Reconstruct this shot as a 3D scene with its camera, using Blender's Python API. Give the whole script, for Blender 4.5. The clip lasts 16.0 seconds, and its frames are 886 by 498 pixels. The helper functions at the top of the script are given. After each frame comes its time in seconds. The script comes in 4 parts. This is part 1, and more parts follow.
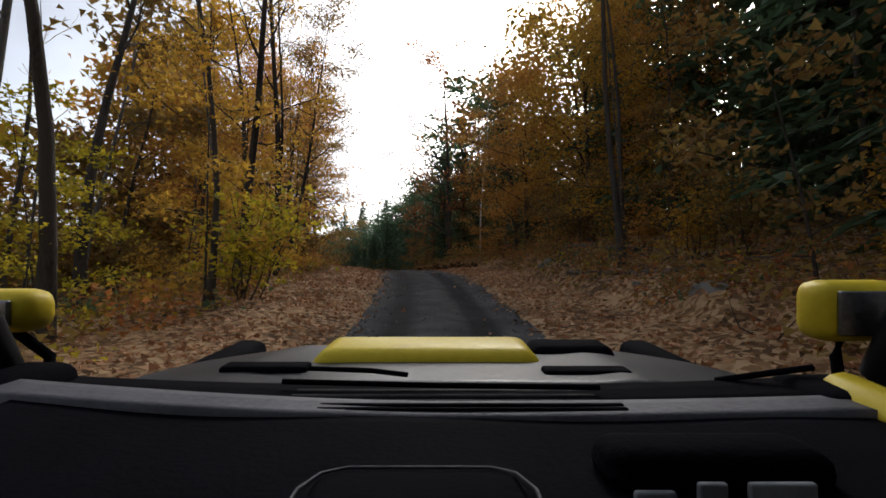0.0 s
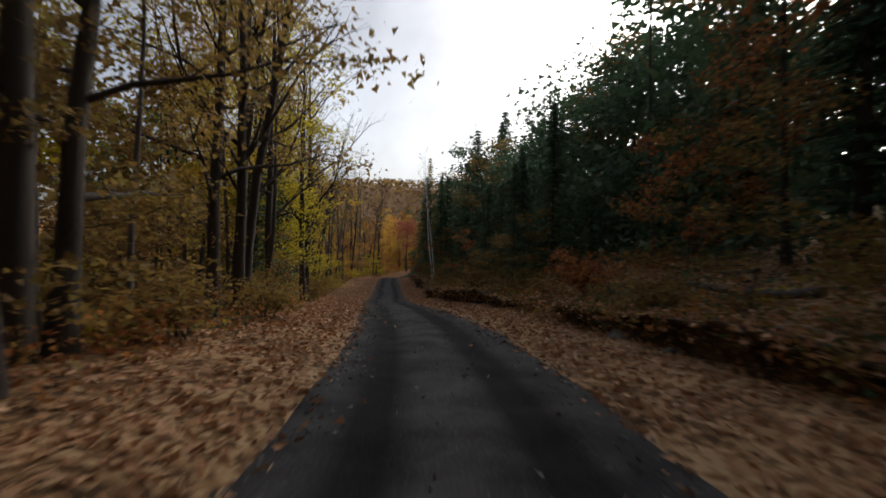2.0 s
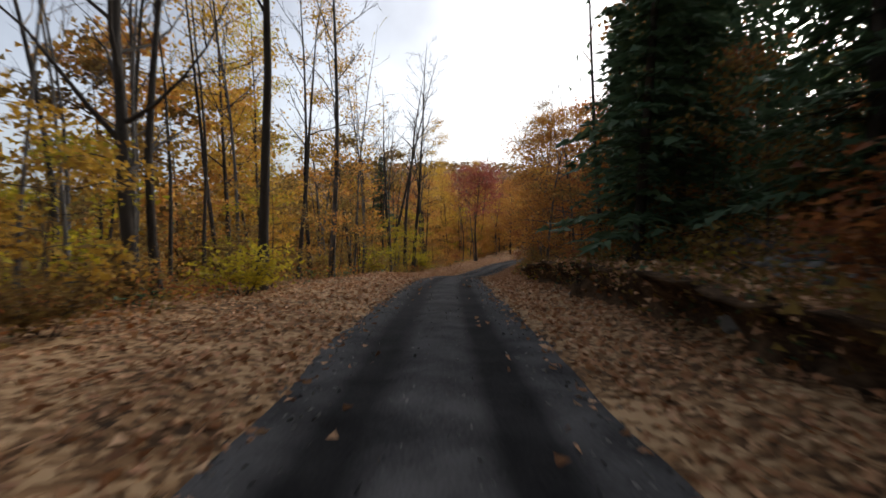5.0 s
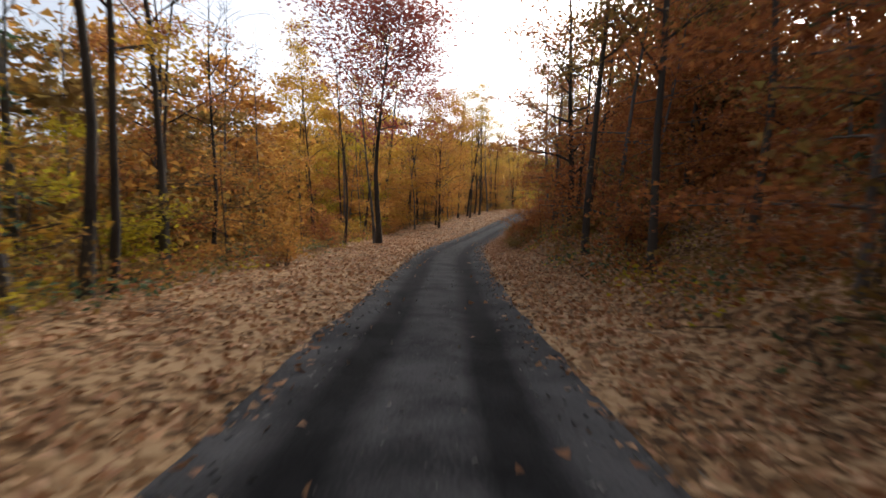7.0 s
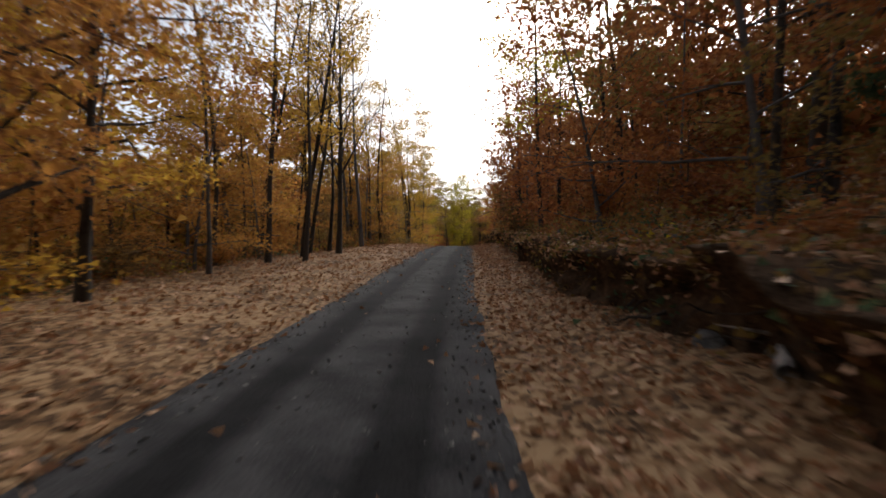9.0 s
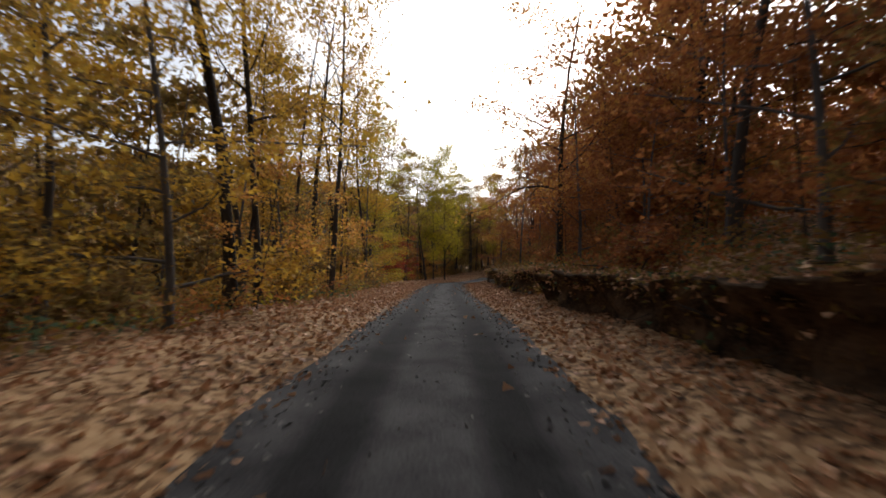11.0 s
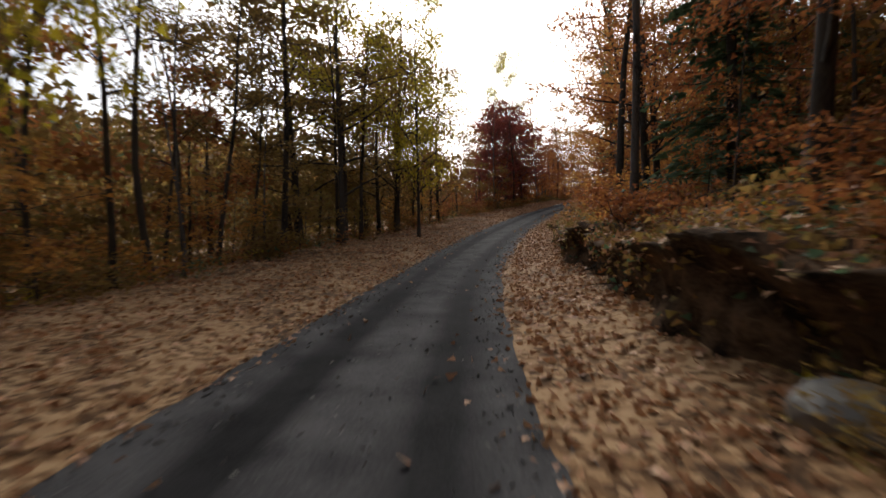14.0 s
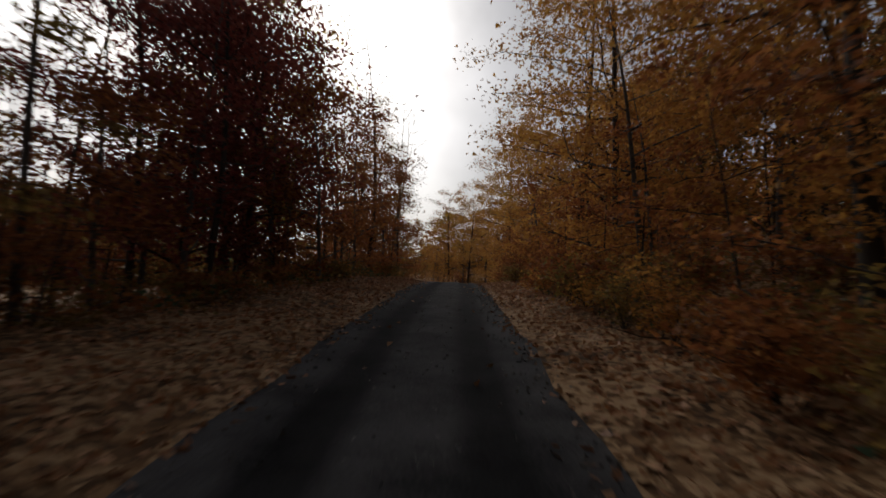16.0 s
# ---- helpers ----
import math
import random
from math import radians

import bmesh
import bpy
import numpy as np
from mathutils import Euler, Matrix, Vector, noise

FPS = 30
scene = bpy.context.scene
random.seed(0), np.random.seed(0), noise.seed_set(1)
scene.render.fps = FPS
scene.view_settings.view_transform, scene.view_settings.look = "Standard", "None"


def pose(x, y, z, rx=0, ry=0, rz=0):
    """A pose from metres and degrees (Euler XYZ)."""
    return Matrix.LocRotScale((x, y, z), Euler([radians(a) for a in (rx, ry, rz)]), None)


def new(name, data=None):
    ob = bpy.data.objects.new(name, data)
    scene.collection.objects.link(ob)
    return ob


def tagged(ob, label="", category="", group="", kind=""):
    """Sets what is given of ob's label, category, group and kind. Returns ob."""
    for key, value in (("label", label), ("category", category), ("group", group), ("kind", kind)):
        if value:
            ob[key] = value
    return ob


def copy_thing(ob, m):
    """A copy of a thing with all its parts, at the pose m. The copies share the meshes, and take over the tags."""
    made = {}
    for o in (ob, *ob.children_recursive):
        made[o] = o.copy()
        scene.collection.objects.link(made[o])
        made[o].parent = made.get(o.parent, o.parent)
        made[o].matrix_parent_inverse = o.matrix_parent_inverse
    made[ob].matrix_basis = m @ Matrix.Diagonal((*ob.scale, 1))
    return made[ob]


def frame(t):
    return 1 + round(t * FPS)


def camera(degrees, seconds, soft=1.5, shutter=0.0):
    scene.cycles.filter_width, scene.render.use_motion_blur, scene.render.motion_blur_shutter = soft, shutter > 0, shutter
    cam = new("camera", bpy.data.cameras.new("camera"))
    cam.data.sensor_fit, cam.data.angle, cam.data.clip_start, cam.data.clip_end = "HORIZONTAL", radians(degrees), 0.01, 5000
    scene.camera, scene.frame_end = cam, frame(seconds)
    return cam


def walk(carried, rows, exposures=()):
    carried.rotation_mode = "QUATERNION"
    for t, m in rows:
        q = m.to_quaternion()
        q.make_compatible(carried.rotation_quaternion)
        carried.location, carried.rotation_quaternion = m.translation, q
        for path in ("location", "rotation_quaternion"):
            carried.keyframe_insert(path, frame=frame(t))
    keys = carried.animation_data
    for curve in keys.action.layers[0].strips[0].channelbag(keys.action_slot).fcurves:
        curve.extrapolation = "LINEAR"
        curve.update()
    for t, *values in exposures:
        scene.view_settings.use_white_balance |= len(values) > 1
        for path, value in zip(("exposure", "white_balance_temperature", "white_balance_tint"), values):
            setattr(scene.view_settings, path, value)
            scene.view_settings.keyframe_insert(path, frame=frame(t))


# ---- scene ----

# ---------------------------------------------------------------- camera
PATH = [
    (0.0, 0.00, 0.00, 1.70, -0.00, 5.85, 0.44),
    (0.5, -0.21, 10.78, 2.99, 0.95, 7.25, -0.88),
    (1.0, -1.16, 21.53, 4.36, 7.93, 7.33, 0.78),
    (1.5, -3.16, 32.16, 5.23, 12.08, 2.24, 1.54),
    (2.0, -6.11, 42.58, 5.35, 18.26, -0.59, -0.75),
    (2.5, -10.21, 52.66, 4.86, 24.73, -4.00, -1.43),
    (3.0, -15.09, 62.48, 3.95, 26.86, -5.03, 0.66),
    (3.5, -20.04, 72.43, 2.84, 24.80, -6.17, 0.35),
    (4.0, -24.74, 82.61, 1.83, 23.43, -4.51, 0.89),
    (4.5, -29.32, 92.67, 1.30, 24.30, -2.60, 0.00),
    (5.0, -34.01, 102.67, 1.00, 24.80, -1.60, 0.00),
    (5.5, -38.71, 112.67, 0.80, 24.30, -1.80, 0.00),
    (6.0, -43.16, 122.79, 0.45, 22.00, -3.60, 0.00),
    (6.5, -47.00, 133.15, -0.20, 17.50, -7.11, 0.02),
    (7.0, -50.04, 144.09, -1.09, 12.29, -4.29, -0.95),
    (7.5, -52.25, 155.18, -1.44, 9.01, -0.11, -0.40),
    (8.0, -53.75, 166.31, -1.50, 5.10, -0.02, 0.56),
    (8.5, -54.69, 177.39, -1.63, 3.30, -1.47, 0.47),
    (9.0, -54.93, 188.50, -1.53, -2.20, 1.28, 0.37),
    (9.5, -54.43, 199.53, -0.91, -4.20, 4.20, 0.00),
    (10.0, -53.67, 210.56, -0.03, -4.80, 4.60, 0.00),
    (10.5, -52.86, 221.58, 0.82, -4.80, 3.60, 0.00),
    (11.0, -52.05, 232.60, 1.42, -4.80, 1.60, 0.00),
    (11.5, -51.16, 243.61, 1.62, -5.70, -1.63, -0.68),
    (12.0, -50.19, 254.61, 1.35, -5.68, -3.10, -0.48),
    (12.5, -48.98, 265.51, 1.13, -8.31, -1.29, -0.82),
    (13.0, -47.27, 276.25, 0.97, -10.93, -1.80, 0.82),
    (13.5, -45.00, 286.82, 0.66, -14.73, -2.85, 0.89),
    (14.0, -42.00, 297.19, 0.28, -18.73, -2.80, 1.35),
    (14.5, -37.90, 307.16, 0.27, -27.23, 1.23, 1.41),
    (15.0, -32.92, 316.70, 0.73, -29.17, 2.40, 1.90),
    (15.5, -27.21, 325.79, 1.61, -36.35, 5.75, -1.07),
    (16.0, -20.36, 334.00, 2.73, -44.54, 5.61, -2.39),
]

cam = camera(87.0, 16.0, soft=1.6, shutter=0.15)
EXPOSURES = [(0.0, 0.8), (0.5, 0.7), (1.0, 0.25), (1.5, 0.0), (2.0, 0.25), (2.5, 0.3), (3.5, 0.7), (4.0, 0.65), (6.5, 0.9), (7.0, 1.1), (7.5, 0.82), (8.0, 0.75),
             (8.5, 1.05), (9.0, 0.4), (12.0, 0.3), (12.5, 0.35), (13.5, 0.60), (14.5, 0.15), (15.0, -0.25), (15.5, -0.7), (16.0, -1.05)]
ROUTE = [(t, pose(x, y, z, 90 + pitch, roll, yaw)) for t, x, y, z, yaw, pitch, roll in PATH]
# The vehicle stands for an instant before it drives off.
ROUTE[1:1] = [(0.04, ROUTE[0][1]), (0.2, ROUTE[0][1].lerp(ROUTE[1][1], 0.4))]
walk(cam, ROUTE, EXPOSURES)

EYE = 1.7          # camera height over the road
HALF_ROAD = 1.75   # half of the gravel's width

# ---------------------------------------------------------------- world and sun
world = bpy.data.worlds.new("world")
scene.world = world
world.use_nodes = True
wn = world.node_tree.nodes
sky = wn.new("ShaderNodeTexSky")
sky.sky_type = "NISHITA"
sky.sun_disc = False
sky.sun_elevation, sky.sun_rotation = radians(32), radians(20)
sky.air_density, sky.dust_density, sky.ozone_density = 1.0, 5.0, 3.0
grey = wn.new("ShaderNodeHueSaturation")
grey.inputs["Saturation"].default_value = 0.45
world.node_tree.links.new(sky.outputs[0], grey.inputs["Color"])
cloud = wn.new("ShaderNodeTexNoise")
cloud.inputs["Scale"].default_value, cloud.inputs["Detail"].default_value = 3.5, 5
thin = wn.new("ShaderNodeMapRange")
thin.inputs["From Min"].default_value, thin.inputs["From Max"].default_value = 0.35, 0.65
thin.inputs["To Min"].default_value, thin.inputs["To Max"].default_value = 0.72, 1.05
veil = wn.new("ShaderNodeVectorMath")
veil.operation = "SCALE"
world.node_tree.links.new(cloud.outputs["Fac"], thin.inputs["Value"])
world.node_tree.links.new(thin.outputs[0], veil.inputs["Scale"])
world.node_tree.links.new(grey.outputs[0], veil.inputs[0])
world.node_tree.links.new(veil.outputs[0], wn["Background"].inputs["Color"])
wn["Background"].inputs["Strength"].default_value = 0.15

sun = new("sun", bpy.data.lights.new("sun", "SUN"))
sun.data.energy, sun.data.angle, sun.data.color = 1.5, radians(25), (1.0, 0.985, 0.96)
sun.matrix_world = pose(0, 0, 60, 58, 0, 180 - 20)

# ---------------------------------------------------------------- small tools
rng = np.random.default_rng(7)


def nodes_of(mat):
    mat.use_nodes = True
    t = mat.node_tree
    return t, t.nodes, t.links, t.nodes["Principled BSDF"]


def surface(name, dark, light, scale, rough=0.85, bump=0.3, per_object=0.0, per_island=0.0, detail=6.0, fine=None,
            stretch=(1, 1, 1), metal=0.0, sheen=0.2):
    """A two-scale noise colour between two tones, with bump. stretch squeezes the grain along an axis."""
    mat = bpy.data.materials.new(name)
    t, n, l, b = nodes_of(mat)
    co = n.new("ShaderNodeTexCoord")
    mp = n.new("ShaderNodeMapping")
    mp.inputs["Scale"].default_value = stretch
    l.new(co.outputs["Object"], mp.inputs[0])
    big = n.new("ShaderNodeTexNoise")
    big.inputs["Scale"].default_value, big.inputs["Detail"].default_value = scale, detail
    l.new(mp.outputs[0], big.inputs["Vector"])
    small = n.new("ShaderNodeTexNoise")
    small.inputs["Scale"].default_value, small.inputs["Detail"].default_value = fine or scale * 9, 4
    l.new(mp.outputs[0], small.inputs["Vector"])
    add = n.new("ShaderNodeMath")
    add.operation = "MULTIPLY_ADD"
    l.new(small.outputs["Fac"], add.inputs[0])
    add.inputs[1].default_value = 0.6
    l.new(big.outputs["Fac"], add.inputs[2])
    ramp = n.new("ShaderNodeValToRGB")
    ramp.color_ramp.elements[0].position, ramp.color_ramp.elements[1].position = 0.6, 1.0
    ramp.color_ramp.elements[0].color = (*dark, 1)
    ramp.color_ramp.elements[1].color = (*light, 1)
    fac = add.outputs[0]
    if per_island or per_object:
        vary = n.new("ShaderNodeMath")
        vary.operation = "MULTIPLY_ADD"
        if per_island:
            src = n.new("ShaderNodeNewGeometry").outputs["Random Per Island"]
            vary.inputs[1].default_value = per_island
        else:
            src = n.new("ShaderNodeObjectInfo").outputs["Random"]
            vary.inputs[1].default_value = per_object
        l.new(src, vary.inputs[0])
        l.new(fac, vary.inputs[2])
        fac = vary.outputs[0]
        ramp.color_ramp.elements[1].position = min(1.0, 0.8 + (per_island or per_object) * 0.5)
    l.new(fac, ramp.inputs[0])
    l.new(ramp.outputs[0], b.inputs["Base Color"])
    b.inputs["Roughness"].default_value = rough
    b.inputs["Metallic"].default_value = metal
    b.inputs["Specular IOR Level"].default_value = sheen
    if bump:
        bp = n.new("ShaderNodeBump")
        bp.inputs["Strength"].default_value = bump
        bp.inputs["Distance"].default_value = 0.03
        l.new(add.outputs[0], bp.inputs["Height"])
        l.new(bp.outputs[0], b.inputs["Normal"])
    return mat


def leaf_material(name, tones, glow=0.56):
    """Leaves: each leaf has a tone of its own out of a ramp, each tree is shifted a little; thin leaves let light through."""
    mat = bpy.data.materials.new(name)
    t, n, l, b = nodes_of(mat)
    geo = n.new("ShaderNodeNewGeometry")
    info = n.new("ShaderNodeObjectInfo")
    mix = n.new("ShaderNodeMath")
    mix.operation = "MULTIPLY_ADD"
    mix.inputs[1].default_value = 0.35
    l.new(info.outputs["Random"], mix.inputs[0])
    sc = n.new("ShaderNodeMath")
    sc.operation = "MULTIPLY"
    sc.inputs[1].default_value = 0.65
    l.new(geo.outputs["Random Per Island"], sc.inputs[0])
    l.new(sc.outputs[0], mix.inputs[2])
    ramp = n.new("ShaderNodeValToRGB")
    el = ramp.color_ramp.elements
    while len(el) < len(tones):
        el.new(0.5)
    for i, c in enumerate(tones):
        el[i].position = i / (len(tones) - 1)
        el[i].color = (*c, 1)
    l.new(mix.outputs[0], ramp.inputs[0])
    l.new(ramp.outputs[0], b.inputs["Base Color"])
    b.inputs["Roughness"].default_value = 0.6
    b.inputs["Specular IOR Level"].default_value = 0.2
    tr = n.new("ShaderNodeBsdfTranslucent")
    l.new(ramp.outputs[0], tr.inputs["Color"])
    ms = n.new("ShaderNodeMixShader")
    ms.inputs[0].default_value = glow
    l.new(b.outputs[0], ms.inputs[1])
    l.new(tr.outputs[0], ms.inputs[2])
    l.new(ms.outputs[0], n["Material Output"].inputs["Surface"])
    return mat


def mesh_from(name, verts, faces, mats=(), smooth=True):
    """A mesh from a vertex array and an array of faces of equal length (3 or 4 corners)."""
    me = bpy.data.meshes.new(name)
    verts = np.asarray(verts, np.float32)
    faces = np.asarray(faces, np.int32)
    k = faces.shape[1]
    me.vertices.add(len(verts))
    me.vertices.foreach_set("co", verts.ravel())
    me.loops.add(faces.size)
    me.loops.foreach_set("vertex_index", faces.ravel())
    me.polygons.add(len(faces))
    me.polygons.foreach_set("loop_start", np.arange(len(faces), dtype=np.int32) * k)
    me.polygons.foreach_set("loop_total", np.full(len(faces), k, np.int32))
    me.polygons.foreach_set("use_smooth", np.full(len(faces), smooth))
    for m in mats:
        me.materials.append(m)
    me.update(calc_edges=True)
    return me


def part(name, me, parent, label=""):
    ob = new(name, me)
    ob.parent = parent
    return tagged(ob, label=label)


def own_material(ob, mat):
    """Gives one object its own material on a mesh that it shares."""
    ob.material_slots[0].link = "OBJECT"
    ob.material_slots[0].material = mat


# ---------------------------------------------------------------- the road's line and the ground's height
ROWS = np.array(PATH)
_t = np.linspace(0, 16, 641)


def smooth_curve(ts, ys, at):
    """Catmull-Rom through the rows."""
    i = np.clip(np.searchsorted(ts, at, side="right") - 1, 0, len(ts) - 2)
    h = ts[i + 1] - ts[i]
    m = np.gradient(ys, ts)
    u = (at - ts[i]) / h
    return ((2 * u**3 - 3 * u**2 + 1) * ys[i] + (u**3 - 2 * u**2 + u) * h * m[i]
            + (-2 * u**3 + 3 * u**2) * ys[i + 1] + (u**3 - u**2) * h * m[i + 1])


LINE = np.stack([smooth_curve(ROWS[:, 0], ROWS[:, k], _t) for k in (1, 2, 3)], 1)
LINE[:, 2] -= EYE
# The driver keeps to the right of the road's middle in the right-hand bends: the middle's offset from the camera's line.
KEEP = np.array([(0, 0.1), (1, 0.2), (3, 0.35), (3.9, 0.0), (6.8, 0.0), (7.5, -0.3), (8.3, -1.1), (9.4, -1.1), (10.3, -0.6), (11.8, -0.05), (12.4, -0.3),
                 (13, -0.8), (14, -1.1), (15, -1.0), (15.5, -0.6), (16, -0.4)])
_way = np.gradient(LINE[:, :2], axis=0)
_way /= np.linalg.norm(_way, axis=1)[:, None]
_off = smooth_curve(KEEP[:, 0], KEEP[:, 1], _t)
LINE[:, 0] += _way[:, 1] * _off
LINE[:, 1] -= _way[:, 0] * _off
before = LINE[0] + np.linspace(-70, -0.6, 120)[:, None] * np.array([0.02, 1.0, 0.08])
AHEAD = 190.0
_d = np.linspace(0.6, AHEAD, 330)
_turn = radians(45.5) + np.radians(2) * np.clip(_d / 40, 0, 1) - np.radians(50) * np.clip((_d - 50) / 60, 0, 1)
_step = np.diff(np.concatenate([[0], _d]))
ahead = np.stack([LINE[-1, 0] + np.cumsum(np.sin(_turn) * _step), LINE[-1, 1] + np.cumsum(np.cos(_turn) * _step),
                  LINE[-1, 2] + 0.1 * _d - 0.0016 * np.clip(_d - 12, 0, 45) ** 2 - 0.144 * np.clip(_d - 57, 0, 400)], 1)
LINE = np.vstack([before, LINE, ahead])
S = np.concatenate([[0], np.cumsum(np.hypot(*np.diff(LINE[:, :2], axis=0).T))])
S -= S[len(before)]
TAN = np.gradient(LINE[:, :2], axis=0)
TAN /= np.linalg.norm(TAN, axis=1)[:, None]
NOR = np.stack([TAN[:, 1], -TAN[:, 0]], 1)      # points to the right of the road


def along(s):
    """Place, tangent, right and height of the road at the way s (arrays)."""
    f = lambda a: np.interp(s, S, a)
    return f(LINE[:, 0]), f(LINE[:, 1]), f(LINE[:, 2]), f(TAN[:, 0]), f(TAN[:, 1]), f(NOR[:, 0]), f(NOR[:, 1])


def to_xy(s, u):
    x, y, z, _, _, nx, ny = along(s)
    return x + nx * u, y + ny * u


def to_su(x, y):
    """The way s along the road and the offset u to its right, of arrays of places."""
    x, y = np.atleast_1d(np.asarray(x, float)), np.atleast_1d(np.asarray(y, float))
    so, uo = np.empty(len(x)), np.empty(len(x))
    for a in range(0, len(x), 4000):
        dx, dy = x[a:a + 4000, None] - LINE[None, :, 0], y[a:a + 4000, None] - LINE[None, :, 1]
        k = np.argmin(dx * dx + dy * dy, axis=1)
        r = np.arange(len(k))
        uo[a:a + 4000] = dx[r, k] * NOR[k, 0] + dy[r, k] * NOR[k, 1]
        rest = np.hypot(dx[r, k], dy[r, k])
        uo[a:a + 4000] = np.sign(uo[a:a + 4000]) * rest
        so[a:a + 4000] = S[k]
    return so, uo


def lumps(x, y, size, seed):
    """Smooth random height, about -1 to 1, from a few waves."""
    r = np.random.default_rng(seed)
    out = np.zeros_like(x)
    for _ in range(7):
        a, w, p = r.uniform(0, 2 * np.pi), r.uniform(0.7, 1.9) * 2 * np.pi / size, r.uniform(0, 2 * np.pi)
        out += np.sin((x * np.cos(a) + y * np.sin(a)) * w + p)
    return out / 4


def step(a, b, v):
    q = np.clip((v - a) / (b - a), 0, 1)
    return q * q * (3 - 2 * q)


EDGE = np.array([(-70, 5.0), (0, 5.2), (35, 4.9), (60, 4.9), (90, 6.0), (105, 6.5), (150, 6.0), (176, 6.2), (190, 7.5), (203, 9.6), (222, 9.0), (240, 6.4),
                 (262, 4.6), (278, 4.9), (288, 6.0), (300, 7.2), (312, 7.8), (330, 8.2), (343, 6.6), (355, 6.2), (365, 5.0), (470, 5.0)])


def wood_edge(s):
    """How far to the left of the road's middle the wood begins: the leafy verge widens in the right-hand bends."""
    return np.interp(s, EDGE[:, 0], EDGE[:, 1])


def bank_height(s):
    """How high the bank on the right stands, along the road."""
    rise = 0.65 + 0.5 * step(60, 90, s) - 0.5 * step(110, 140, s) + 0.4 * step(178, 198, s) + 0.2 * step(225, 290, s) - 0.45 * step(318, 345, s)
    return rise * (0.88 + 0.34 * np.clip(lumps(s, s * 0, 16.0, 71), -1, 1) + 0.16 * lumps(s, s * 0, 5.0, 72))


def bank_wander(s):
    """How the foot of the bank wanders to and fro."""
    return 0.4 * lumps(s, s * 0, 11.0, 61) + 0.16 * lumps(s, s * 0, 3.3, 62)


def height(x, y):
    x, y = np.asarray(x, float), np.asarray(y, float)
    s, u = to_su(x, y)
    z = np.interp(s, S, LINE[:, 2])
    away = step(45, 130, np.abs(u))
    z = z * (1 - away) + 1.0 * away
    r, q = np.clip(u - HALF_ROAD, 0, None), np.clip(-u - HALF_ROAD, 0, None)
    right = 0.04 * np.minimum(r, 3) + bank_height(s) * (0.14 * step(0.5, 2.6, r) + 0.86 * step(2.4, 3.4, r - bank_wander(s))) + 0.22 * np.clip(r - 3.5, 0, 45)
    q2 = q - (wood_edge(s) - 5.0)
    left = 0.16 * step(0.2, 1.5, q) - 1.5 * step(3.2, 14, q2) - 0.015 * np.clip(q2 - 14, 0, 60)
    rough = lumps(x, y, 5.0, 3) * 0.10 + lumps(x, y, 1.7, 4) * 0.04
    far = np.clip(np.abs(u) - 60, 0, None)
    z = z + np.where(u > 0, right, left) * (1 - step(50, 150, np.abs(u))) + rough * step(0.1, 2.5, r + q)
    hills = 14 * step(250, 900, far) * (0.8 + 0.5 * lumps(x, y, 620, 9))
    ridge = 95 * np.exp(-(((x + 300) * 0.906 + (y - 720) * 0.42) / 520) ** 2 - (((x + 300) * -0.42 + (y - 720) * 0.906) / 170) ** 2)
    z = np.where(np.abs(u) < HALF_ROAD + 0.05, z - 0.07, z)
    return z + hills + ridge * step(40, 160, far)


# ---------------------------------------------------------------- materials
M_ROAD = surface("gravel", (0.027, 0.026, 0.027), (0.09, 0.087, 0.086), 1.2, 0.95, 0.6, fine=30, sheen=0.08)


def packed_tracks(mat):
    """Wheels have packed and darkened two tracks: the mesh carries where."""
    t, n, l, b = nodes_of(mat)
    at = n.new("ShaderNodeAttribute")
    at.attribute_name = "track"
    old = b.inputs["Base Color"].links[0].from_socket
    mx = n.new("ShaderNodeMixRGB")
    mx.blend_type = "MULTIPLY"
    mx.inputs["Color2"].default_value = (0.26, 0.26, 0.27, 1)
    ns = n.new("ShaderNodeTexNoise")
    ns.inputs["Scale"].default_value = 0.8
    co = n.new("ShaderNodeTexCoord")
    l.new(co.outputs["Object"], ns.inputs["Vector"])
    ml = n.new("ShaderNodeMath")
    ml.operation = "MULTIPLY_ADD"
    ml.use_clamp = True
    l.new(ns.outputs["Fac"], ml.inputs[0])
    ml.inputs[1].default_value = 0.35
    ad = n.new("ShaderNodeMath")
    ad.operation = "ADD"
    ad.inputs[1].default_value = -0.12
    l.new(at.outputs["Fac"], ad.inputs[0])
    l.new(ad.outputs[0], ml.inputs[2])
    l.new(ml.outputs[0], mx.inputs["Fac"])
    l.new(old, mx.inputs["Color1"])
    l.new(mx.outputs[0], b.inputs["Base Color"])


packed_tracks(M_ROAD)


